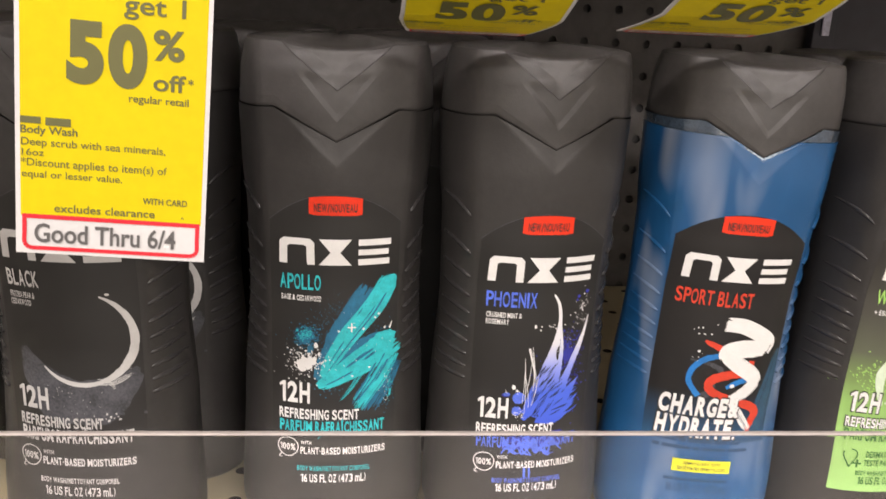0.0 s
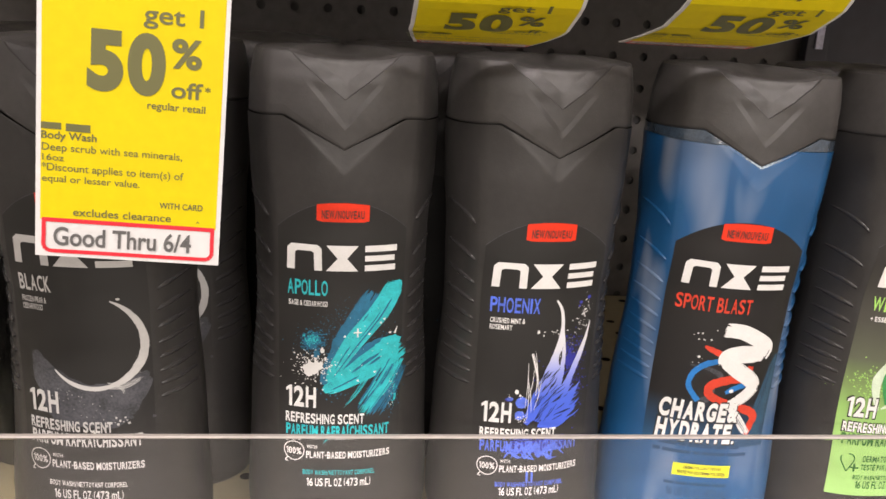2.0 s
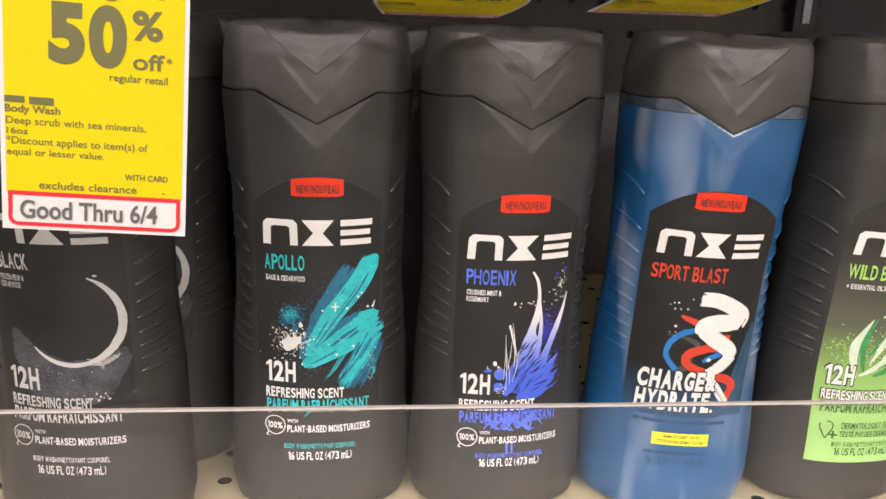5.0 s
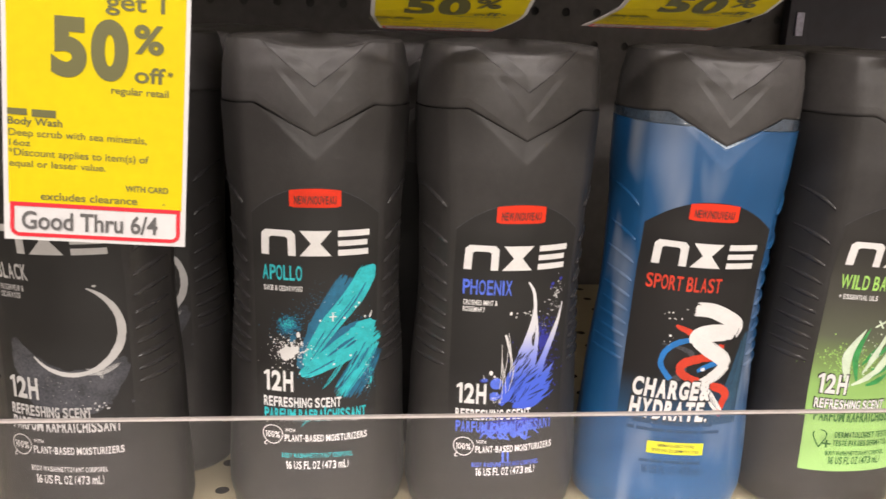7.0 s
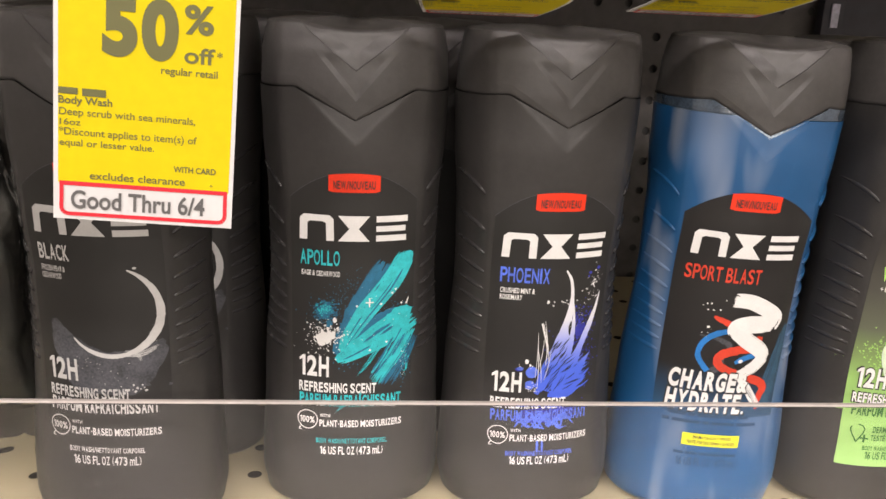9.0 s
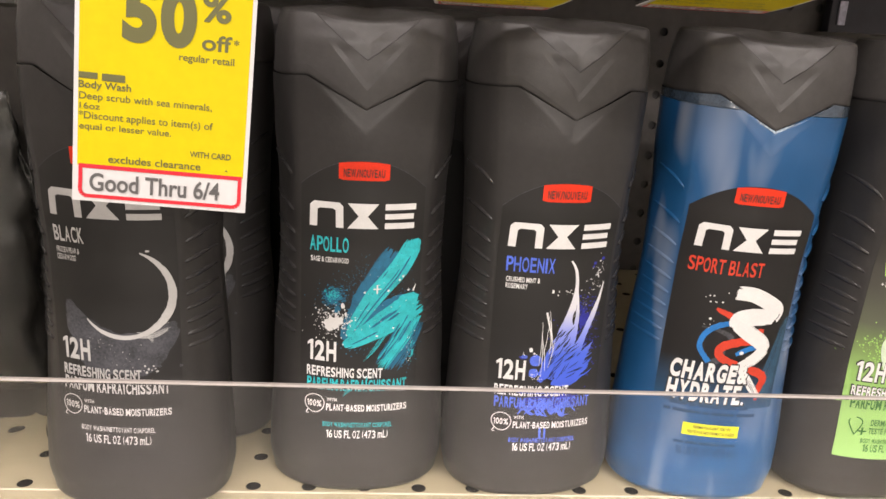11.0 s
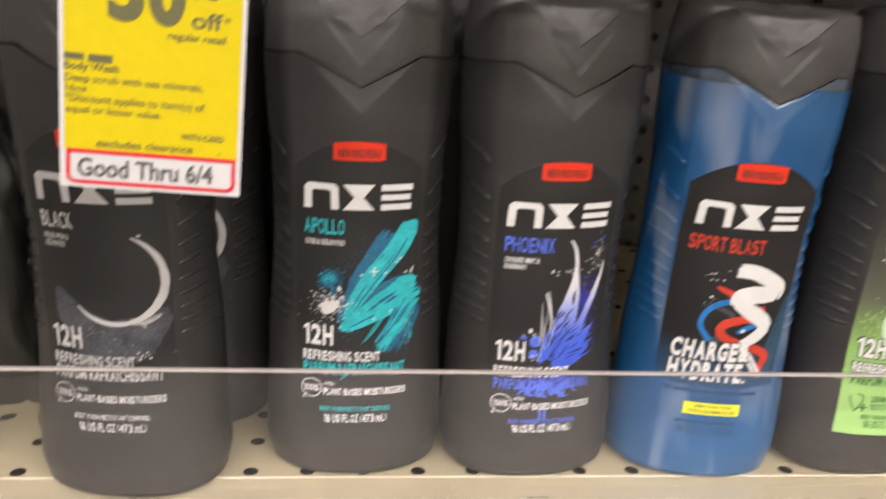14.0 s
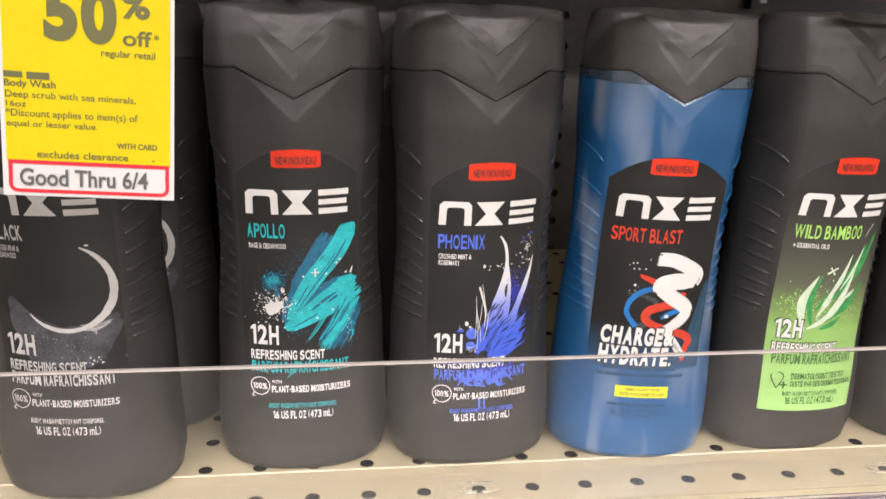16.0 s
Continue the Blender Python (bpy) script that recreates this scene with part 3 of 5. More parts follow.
def make_shells():
    shells = {}
    v, f = skin([(lambda x: 0.0, lambda x: facet(x) - 0.001, 104), (lambda x: facet(x) - 0.001, lambda x: seam(x) - 0.0004, 12)], facet_dent)
    cap_off(v, f, 0, 0.0015, True)
    shells["body"] = (v, f)
    fill = 0.1828
    v, f = skin([(lambda x: 0.0, lambda x: min(fill, facet(x)), 110), (lambda x: min(fill, facet(x)), lambda x: min(fill, seam(x) - 0.0004), 6)], facet_dent)
    cap_off(v, f, 0, 0.0015, True)
    cap_off(v, f, len(v) - 1 - NA, 0.1790)
    shells["filled"] = (v, f)
    shells["headspace"] = skin([(lambda x: min(fill + 0.0002, seam(x) - 0.0003), lambda x: seam(x) - 0.0002, 6)], facet_dent)
    level = [lambda x, k=k: cap_levels(x)[k] for k in range(8)]
    v, f = skin([(level[k], level[k + 1], rows) for k, rows in enumerate((3, 8, 4, 6, 1, 6, 4))], cap_dent, 0.00035)
    last = len(v) - NA
    ring = v[last:]
    for scale, up in ((0.985, 0.0007), (0.93, 0.0012), (0.7, 0.0022), (0.35, 0.0028)):    # the lid's edge rolls over to a low dome
        n = len(v)
        v += [(x * scale, y * scale, z + up) for x, y, z in ring]
        f += [(last + k, last + (k + 1) % NA, n + (k + 1) % NA, n + k) for k in range(NA)]
        last = n
    cap_off(v, f, last, 0.2140)
    n = len(v)
    v += [(x * 0.955, y * 0.955, z - 0.0006) for x, y, z in v[:NA]]                        # lip under the lid
    f += [(n + k, n + (k + 1) % NA, (k + 1) % NA, k) for k in range(NA)]
    shells["cap"] = (v, f)
    for n, (low, rise) in enumerate(GRIPS):
        shells["grip%d" % (2 * n)], shells["grip%d" % (2 * n + 1)] = grip(low, rise, 1), grip(low, rise, -1)
    return {k: raw(k, *s, BLACK_PLASTIC, None, smooth=True) for k, s in shells.items()}


SHELLS, SHARED = make_shells(), {}


def shell(kind, name, mat, parent, label=""):
    key = (kind, mat.name)
    if key not in SHARED:
        SHARED[key] = SHELLS[kind].data.copy()
        SHARED[key].materials[0] = mat
    ob = new(name, SHARED[key])
    ob.parent = parent
    if label:
        tagged(ob, label)
    return ob


def label_panel(bottle, foot, mat, dz, half=25.5, label=""):
    """The label's film, with an arched head."""
    v, f, nx, nz = [], [], 22, 40
    for j in range(nz + 1):
        for i in range(nx + 1):
            u = 2 * i / nx - 1
            head = 155.5 + dz - 11.5 * abs(u) ** 2.2
            z = foot + dz + (head - foot - dz) * j / nz
            v.append(front(u * half / 1000, z / 1000, 0.00022))
    for j in range(nz):
        for i in range(nx):
            f.append((j * (nx + 1) + i, j * (nx + 1) + i + 1, (j + 1) * (nx + 1) + i + 1, (j + 1) * (nx + 1) + i))
    return raw("label_panel", v, f, mat, bottle, label, True)


def label_edge(bottle, dz, mat, half=25.7):
    p = Print(front, 0.00026)
    pts = [(u * half, 155.6 + dz - 11.5 * abs(u) ** 2.2) for u in np.linspace(-1, 1, 15)]
    p.ribbon(pts, [0.22] * 15, n=60)
    return p.lay("label_edge", mat, bottle)


def emblem(bottle, dz, mat):
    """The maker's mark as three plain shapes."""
    p = Print(front, 0.0005)
    z0, z1 = 126.6 + dz, 137.6 + dz
    h = z1 - z0
    p.add([(-22, z0), (-18.9, z0), (-18.7, z1 - 3.4), (-17.6, z1 - 2.7), (-12.4, z1 - 2.7), (-11.3, z1 - 3.4), (-11.1, z0), (-8, z0), (-8.2, z1 - 1.6), (-9.8, z1), (-20.2, z1), (-21.8, z1 - 1.6)],
          [(0, 1, 2, 11), (2, 3, 10, 11), (3, 4, 9, 10), (4, 5, 8, 9), (5, 6, 7, 8)])
    for s in (1, -1):
        m = z0 + h / 2
        p.add([(-6.4, m + s * h / 2), (-2.9, m + s * h / 2), (2.9, m + s * h / 2), (6.4, m + s * h / 2), (1.9, m), (-1.9, m)], [(0, 1, 5), (1, 2, 4, 5), (2, 3, 4)])
    p.rect(9.0, 21.8, z0 + h * 0.76, z1).rect(9.0, 21.0, z0 + h * 0.39, z0 + h * 0.61).rect(9.0, 21.4, z0, z0 + h * 0.24)
    return p.lay("emblem", mat, bottle)


def sticker(bottle, dz):
    p = Print(front, 0.00045)
    for i in range(10):
        a, b = -10.3 + 2.06 * i, -10.3 + 2.06 * (i + 1)
        top = [155.2 + dz - 0.9 * abs(q / 10.3) ** 2 for q in (a, b)]
        low = [147.3 + dz + (0.5 if abs(q) > 10 else 0) for q in (a, b)]
        p.add([(a, low[0]), (b, low[1]), (b, top[1]), (a, top[0])], [(0, 1, 2, 3)])
    ob = p.lay("sticker", RED_FILM, bottle, "red novelty sticker")
    Print(front, 0.00065).caps("NEW/NOUVEAU", -8.3, 8.3, 148.7 + dz, 152.1 + dz, 0.01).lay("lettering", DARK_INK, ob)


def leaf_seal(bottle, dz, mat):
    p = Print(front, 0.0005)
    ring = [(-18.9 + 4.2 * math.cos(a) * (1 + 0.08 * math.sin(a)), 45.4 + dz + 4.2 * math.sin(a)) for a in np.linspace(0.6, 0.6 + 2 * math.pi, 20)]
    p.ribbon(ring, [0.42] * 20, n=60)
    p.ribbon([(-21.6, 42.3 + dz), (-22.6, 40.6 + dz), (-21.4, 40.4 + dz)], [0.4, 0.5, 0.3], n=8)
    p.caps("100%", -22.2, -15.8, 43.9 + dz, 46.9 + dz, 0.03)
    p.caps("WITH", -13.6, -9.2, 47.0 + dz, 48.6 + dz, 0.03)
    p.caps("PLANT-BASED MOISTURIZERS", -13.8, 22.2, 42.6 + dz, 45.8 + dz, 0.03)
    p.lay("seal_print", mat, bottle)


def foot_print(bottle, dz, mat, tint, up=0.0):
    Print(front, 0.0005).caps("BODY WASH/NETTOYANT CORPOREL", -15.2, 15.8, 35.0 + dz + up * 0.4, 37.2 + dz + up * 0.4, 0.015).lay("kind_print", tint, bottle)
    Print(front, 0.0005).caps("16 US FL OZ (473 mL)", -13.5, 13.8, 29.6 + dz + up, 33.4 + dz + up, 0.012).lay("volume_print", mat, bottle)


def claim(bottle, dz, white, tint, second=True, outline_ink=None):
    if outline_ink:
        q = Print(front, 0.00048)
        q.caps("12H", -22.9, -9.4, 64.7 + dz, 75.3 + dz, 0.09)
        q.caps("REFRESHING SCENT", -23.0, 11.2, 57.6 + dz, 63.2 + dz, 0.07)
        q.lay("claim_shadow", outline_ink, bottle)
    p = Print(front, 0.00056)
    p.caps("12H", -22.4, -9.9, 65.3 + dz, 74.7 + dz, 0.035)
    p.caps("REFRESHING SCENT", -22.6, 10.9, 58.1 + dz, 62.7 + dz, 0.03)
    p.lay("claim_print", white, bottle)
    if second:
        Print(front, 0.0005).caps("PARFUM RAFRAÎCHISSANT", -22.4, 22.0, 52.2 + dz, 57.3 + dz, 0.03).lay("second_claim", tint, bottle)


def scent(bottle, dz, name, width, mat, lines, small, x0=-21.8):
    Print(front, 0.0005).caps(name, x0, x0 + width, 115.6 + dz, 122.2 + dz, 0.008).lay("scent_name", mat, bottle)
    p = Print(front, 0.0005)
    for i, (line, w) in enumerate(lines):
        p.caps(line, -21.4, -21.4 + w, 110.9 - 3.0 * i + dz, 113.2 - 3.0 * i + dz, 0.02)
    p.lay("scent_note", small, bottle)


def bottle_base(x, y, yaw, label, tilt=0.0):
    return empty("body_wash_bottle", label, "bottle", "body wash bottles", pose(x, y, Z, 0, tilt, yaw))


def black_bottle(x, y, yaw, dz, label):
    bt = bottle_base(x, y, yaw, label)
    shell("body", "body", BLACK_PLASTIC, bt)
    shell("cap", "cap", CAP_PLASTIC, bt, "satin black flip cap")
    grips(bt, RIDGE_PLASTIC)
    label_panel(bt, 26, LABEL_FADE, dz)
    label_edge(bt, dz, SLATE_INK)
    return bt


def crescent_bottle(x, y, yaw, label):
    dz = 5.0
    bt = black_bottle(x, y, yaw, dz, label)
    rng = random.Random(5)
    emblem(bt, dz, GREY_INK)
    sticker(bt, dz)
    scent(bt, dz, "BLACK", 13.0, GREY_INK, [("FROZEN PEAR &", 10.4), ("CEDARWOOD", 8.6)], GREY_INK)
    cx, cz, r = 4.6, 95.6 + dz, 18.8
    smoke = Print(front, 0.0003)
    for a0, a1, w in ((192, 326, 11.0), (205, 322, 15.0), (222, 306, 20.0)):
        arc = [(cx + (r + w / 2 - 1) * math.cos(math.radians(a)), cz + (r + w / 2 - 1) * math.sin(math.radians(a)) * 0.96) for a in np.linspace(a0, a1, 9)]
        smoke.ribbon(arc, [w * 0.2, w * 0.7, w, w, w * 0.9, w, w * 0.9, w * 0.6, w * 0.15], lift=w * 1e-6, n=40, ragged=0.05, rng=rng)
    smoke.specks(cx + 3, cz - 30, 7, 3, 26, 0.3, 1.1, 0, rng)
    smoke.lay("smoke_print", SLATE_INK, bt)
    moon = Print(front, 0.00042)
    arc = [(cx + r * math.cos(math.radians(a)), cz + r * math.sin(math.radians(a))) for a in np.linspace(66, -142, 19)]
    moon.ribbon(arc, [0.5, 1.3, 1.9, 2.3, 2.6, 2.8, 3.0, 3.1, 3.1, 3.0, 2.8, 2.2, 1.6, 1.9, 2.0, 1.8, 1.6, 1.1, 0.4], n=80, ragged=0.1, rng=rng)
    moon.brush([(9, cz - 17.5), (16, cz - 17.8), (22, cz - 14.5)], [2.6, 2.0, 1.2], 7, 0, rng)
    moon.brush([(12, cz - 16.5), (14.5, cz - 19), (15.4, cz - 21)], [2.0, 1.5, 0.8], 5, 0, rng)
    moon.specks(20.5, cz - 10, 0.8, 2.2, 26, 0.08, 0.28, 0, rng).specks(-6, cz - 22, 5, 1.6, 22, 0.08, 0.22, 0, rng)
    moon.blob(cx + 10.5, cz + 18, 0.8, 0.2, 0, rng, 0.6).specks(cx, cz - 28, 8, 3, 14, 0.08, 0.25, 0, rng).specks(15, 63 + dz, 2.2, 0.9, 9, 0.2, 0.6, 0, rng)
    moon.lay("crescent_print", GREY_INK, bt, "brushed white crescent")
    claim(bt, dz, GREY_INK, GREY_INK)
    leaf_seal(bt, dz, GREY_INK)
    foot_print(bt, dz, GREY_INK, GREY_INK)
    return bt


def turquoise_bottle(x, y, yaw):
    dz = 0.0
    bt = black_bottle(x, y, yaw, dz, "black body wash bottle with turquoise brush strokes on its label")
    rng = random.Random(11)
    emblem(bt, dz, WHITE_INK)
    sticker(bt, dz)
    scent(bt, dz, "APOLLO", 16.4, TEAL_INK, [("SAGE & CEDARWOOD", 16.0)], WHITE_INK)
    deep = Print(front, 0.0003)
    deep.ribbon([(11.0, 114), (6.5, 107), (0.5, 96), (-5.6, 81), (-7.2, 76)], [2.5, 5.6, 6.6, 4.6, 2.0], 0, 36, 0.16, rng)
    deep.brush([(13.0, 117.5), (5.0, 103), (-6.8, 78)], [6.0, 7.6, 4.6], 20, 0.00001, rng, 0.9)
    deep.ribbon([(20.5, 96.5), (14, 94), (6, 88.5), (-2, 81)], [1.0, 3.6, 4.0, 1.6], 0, 24, 0.2, rng)
    deep.brush([(24.4, 84), (20, 74), (12.5, 61.5)], [8, 9.5, 8.5], 24, 0, rng, 0.75)
    deep.ribbon([(21, 80), (17, 73), (12, 65)], [3, 4.6, 3], 0, 20, 0.3, rng)
    deep.specks(-11.6, 95.6, 2.3, 2.3, 300, 0.1, 0.5, 0, rng).specks(-11.6, 95.4, 4.2, 3.6, 150, 0.06, 0.26, 0, rng)
    deep.specks(21.5, 72, 1.8, 5, 170, 0.08, 0.35, 0, rng).specks(0, 104, 5.5, 5, 240, 0.05, 0.2, 0, rng).specks(14, 95, 7, 4, 110, 0.05, 0.25, 0, rng)
    deep.blob(-11.4, 95.2, 3.0, 0.35, 0, rng, 0.9, 18).blob(-9.8, 89.8, 1.4, 0.4, 0, rng, 1.6).specks(-3, 74.5, 3, 2.4, 80, 0.08, 0.36, 0, rng)
    deep.lay("dark_stroke_print", DEEP_TEAL_INK, bt)
    main = Print(front, 0.00038)
    main.ribbon([(22.2, 121.5), (21.8, 119), (16.0, 109), (4.5, 94.5), (-2.0, 84.5), (-5.2, 77.5)], [1.6, 6.4, 7.2, 7.0, 4.8, 1.4], 0, 40, 0.09, rng)
    main.brush([(22.4, 121), (16.0, 109), (4.5, 94.5), (-5.6, 77)], [7.6, 8.6, 7.8, 3.2], 19, 0.00002, rng)
    main.ribbon([(24.4, 92.0), (21.0, 91.5), (10, 83.5), (0, 77.5), (-6.8, 73.2)], [6.5, 11.6, 10.4, 6.8, 2.6], 0.00001, 40, 0.09, rng)
    main.brush([(25.0, 93.6), (10.6, 84), (-7.0, 73)], [12.5, 11.4, 4.4], 24, 0.00003, rng)
    main.brush([(24.0, 87), (18, 76), (9.0, 62.5)], [8.5, 8.5, 6.5], 21, 0.00002, rng, 0.85)
    main.brush([(12, 80), (7, 72), (2, 66)], [2.6, 2, 1], 7, 0.00002, rng, 0.8)
    main.brush([(-2, 54.5), (-4.5, 52), (-6.8, 49.5)], [1.8, 1.4, 0.6], 6, 0, rng)
    main.ribbon([(23.5, 70), (23.2, 67)], [0.9, 1.2], 0, 6, 0.3, rng)
    main.specks(-11.8, 96.2, 1.7, 1.4, 130, 0.08, 0.3, 0, rng).specks(22.8, 70, 0.7, 3.5, 40, 0.08, 0.3, 0, rng)
    main.lay("stroke_print", TEAL_INK, bt, "turquoise brush strokes")
    dry = Print(front, 0.00044)
    dry.brush([(19.5, 117), (13.5, 107), (3.5, 93), (-4.6, 78.5)], [5.6, 6.0, 5.0, 1.8], 5, 0, rng, 0.0)
    dry.brush([(22.5, 92.5), (10, 84), (-5, 74)], [9.4, 8.8, 2.8], 6, 0, rng, 0.0)
    dry.brush([(22, 87), (16, 76), (8, 64.5)], [6.4, 6.2, 4.4], 7, 0, rng, 0.1)
    dry.specks(10, 98, 6, 9, 60, 0.06, 0.22, 0, rng).specks(12, 78, 6, 6, 60, 0.06, 0.24, 0, rng)
    dry.lay("dry_brush_print", DEEP_TEAL_INK, bt)
    white = Print(front, 0.0005)
    white.blob(-11.4, 83.8, 3.5, 0.4, 0, rng, 0.85, 22).blob(-8.8, 85, 2.0, 0.5, 0, rng).blob(-13.2, 81.6, 1.6, 0.5, 0, rng).blob(-7.4, 91.6, 0.8, 0.3, 0, rng, 1.6).blob(-6.2, 88, 0.6, 0.4, 0, rng, 1.5)
    white.specks(-11.5, 84, 4.6, 3.8, 230, 0.1, 0.45, 0, rng).specks(9, 95, 7, 8, 40, 0.06, 0.24, 0, rng).specks(21.5, 72, 1.5, 4, 30, 0.08, 0.3, 0, rng)
    white.rect(5.2, 8.6, 99.4, 99.95).rect(6.6, 7.2, 97.6, 101.6).ribbon([(22.4, 98), (23.4, 101)], [0.9, 0.3], 0, 6)
    for sx, sz in ((11.8, 98.8), (16.4, 103.5), (17.8, 105), (14.4, 81.3), (7.4, 77.9), (20.4, 98.6), (1.6, 98.2)):
        white.blob(sx, sz, 0.5, 0.3, 0, rng)
    white.lay("splash_print", WHITE_INK, bt)
    claim(bt, dz, WHITE_INK, TEAL_INK)
    leaf_seal(bt, dz, WHITE_INK)
    foot_print(bt, dz, WHITE_INK, TEAL_INK)
    return bt


def feather_bottle(x, y, yaw):
    dz = -5.2
    bt = black_bottle(x, y, yaw, dz, "black body wash bottle with blue feather strokes on its label")
    rng = random.Random(23)
    emblem(bt, dz, WHITE_INK)
    sticker(bt, dz)
    scent(bt, dz, "PHOENIX", 20.6, BLUE_INK, [("CRUSHED MINT &", 14.2), ("ROSEMARY", 9.2)], WHITE_INK)
    d = dz
    haze = Print(front, 0.0003)
    haze.specks(13, 96 + d, 2.6, 4.5, 260, 0.1, 0.5, 0, rng).specks(18, 84 + d, 2.6, 8, 160, 0.1, 0.45, 0, rng).specks(6, 84 + d, 2.5, 4, 90, 0.1, 0.4, 0, rng)
    haze.blob(14.5, 94 + d, 2.2, 0.5, 0, rng, 1.6).blob(17.2, 119.5 + d, 0.7, 0.2, 0, rng).blob(21, 121.5 + d, 0.8, 0.3, 0, rng).blob(16.6, 118 + d, 0.5, 0.2, 0, rng)
    haze.blob(-11.2, 76 + d, 1.7, 0.15, 0, rng, 0.5)
    haze.brush([(-13, 54 + d), (2, 55 + d), (16, 56 + d)], [5, 7, 5], 15, 0, rng, 0.75)
    haze.lay("haze_print", DEEP_BLUE_INK, bt)
    blue = Print(front, 0.00036)
    blue.blob(-5.6, 74.8 + d, 2.7, 0.06, 0, rng).blob(-6.2, 68.8 + d, 2.2, 0.08, 0, rng).blob(-10.8, 76.4 + d, 1.4, 0.1, 0, rng, 0.6)
    for k in range(26):
        ax = rng.uniform(-12, 9)
        blue.ribbon([(ax, rng.uniform(48.5, 56) + d), (ax + 2, rng.uniform(48, 56) + d), (ax + rng.uniform(2, 7), rng.uniform(48, 57) + d)], [0.3, 1.2, 0.2], rng.uniform(0, 0.00004), 12, 0.3, rng)
    blue.ribbon([(-1.5, 43 + d), (-1.2, 38 + d)], [1.0, 0.9], 0, 6, 0.2, rng).ribbon([(0.8, 43 + d), (1.0, 37.6 + d)], [0.9, 0.7], 0, 6, 0.2, rng)
    blue.lay("drop_print", BLUE_INK, bt, "violet-blue drops and feather tips")
    plume = Print(front, 0.0004)
    plume.ribbon([(5.8, 116), (8.4, 111.5), (9.5, 104), (8.8, 95), (6.6, 84), (3.0, 72), (-1.0, 61.5)], [0.7, 1.3, 1.6, 3.2, 6.2, 8.6, 7.0], 0, 50, 0.06, rng)
    plume.ribbon([(9.4, 105), (10.8, 98), (11.2, 89), (9.6, 78), (6.0, 67)], [0.4, 0.8, 1.9, 4.2, 5.0], 0.00001, 36, 0.1, rng)
    plume.ribbon([(22.6, 105.5), (21.2, 98), (18.8, 90), (14.8, 79.5), (9.6, 70), (5.0, 62)], [0.3, 1.5, 2.6, 3.0, 4.6, 5.0], 0.00002, 36, 0.08, rng)
    for tx, tz, bx, bz, w in ((17.8, 77, 3, 62, 4.6), (16.5, 73, 4, 60.5, 4.2), (17.2, 66.5, 3.5, 60.5, 3.6), (15.6, 62, 2.5, 59.6, 2.8), (14.6, 81, 5, 66, 3.2), (18.4, 69.5, 6, 62, 2.4), (-2.4, 69, -3.4, 59.5, 2.6), (0.4, 76, -2.0, 61, 3.2), (13.0, 59.6, 2, 58.8, 2.0)):
        tx *= 1.16
        plume.ribbon([(bx, bz), ((bx + tx) / 2 + 1.4, (bz + tz) / 2 - 1.2), (tx, tz)], [w * 0.8, w, 0.1], rng.uniform(0.00002, 0.00006), 22, 0.1, rng)
    for k in range(30):
        bx, bz = rng.uniform(3, 15), rng.uniform(60, 74)
        ln, an = rng.uniform(4, 8), math.radians(rng.uniform(15, 62))
        plume.ribbon([(bx, bz), (bx + ln * 0.5 * math.cos(an) + 0.4, bz + ln * 0.5 * math.sin(an) - 0.3), (bx + ln * math.cos(an), bz + ln * math.sin(an))], [0.4, 0.8, 0.06], rng.uniform(0.00002, 0.00006), 10, 0.15, rng)
    plume.lay("feather_print", FEATHER_FADE, bt, "feather strokes fading from blue to white")
    slits = Print(front, 0.0005)
    for k in range(46):
        t = rng.random()
        bx, bz = rng.uniform(-1.5, 13 - 7 * t), 60 + 22 * t
        ln, an = rng.uniform(3.0, 9.0), math.radians(rng.uniform(44, 68) if bx < 7 else rng.uniform(14, 50))
        slits.ribbon([(bx, bz), (bx + ln * 0.5 * math.cos(an) + 0.25, bz + ln * 0.5 * math.sin(an)), (bx + ln * math.cos(an), bz + ln * math.sin(an))], [0.08, rng.uniform(0.25, 0.7), 0.05], 0, 10, 0.25, rng)
    slits.ribbon([(10.0, 93), (9.6, 90), (9.9, 86.5)], [0.3, 1.5, 0.4], 0, 10, 0.2, rng)
    slits.lay("feather_gap_print", LABEL_BLACK, bt, "dark gaps between the feather strokes")
    white = Print(front, 0.00052)
    white.ribbon([(-3.0, 92.4), (-1.4, 87), (0.2, 80), (0.0, 73)], [0.7, 0.7, 0.5, 0.2], 0, 24, 0.15, rng)
    for a, b, c, e in ((-1.6, 93.4, 0.4, 77), (-4.2, 88, -4.2, 67), (-2.4, 92.6, 0.4, 80), (-3.4, 79, -1.4, 65), (2.0, 80, -0.2, 66), (-1.4, 85, -3.2, 70), (-0.6, 86, 1.2, 75), (-3.8, 82, -3.0, 62)):
        white.ribbon([(a, b), ((a + c) / 2 + 0.4, (b + e) / 2), (c, e)], [0.15, 0.3, 0.12], 0, 14, 0.2, rng)
    white.specks(18.5, 109.5, 2.2, 4.4, 60, 0.08, 0.36, 0, rng).specks(6, 102, 3, 1, 14, 0.1, 0.4, 0, rng).specks(14, 96, 2.5, 4, 26, 0.06, 0.24, 0, rng)
    white.blob(-1.2, 102.2, 0.6, 0.3, 0, rng, 1.4).blob(-8.2, 74.6, 0.8, 0.2, 0, rng, 1.5).blob(-6.6, 73.0, 0.5, 0.2, 0, rng).specks(-7, 73, 2, 1, 8, 0.1, 0.3, 0, rng).specks(-5, 62, 1.4, 1.4, 30, 0.08, 0.3, 0, rng)
    white.lay("quill_print", WHITE_INK, bt)
    claim(bt, dz, WHITE_INK, BLUE_INK)
    leaf_seal(bt, dz, WHITE_INK)
    foot_print(bt, dz, WHITE_INK, BLUE_INK, 1.9)
    return bt


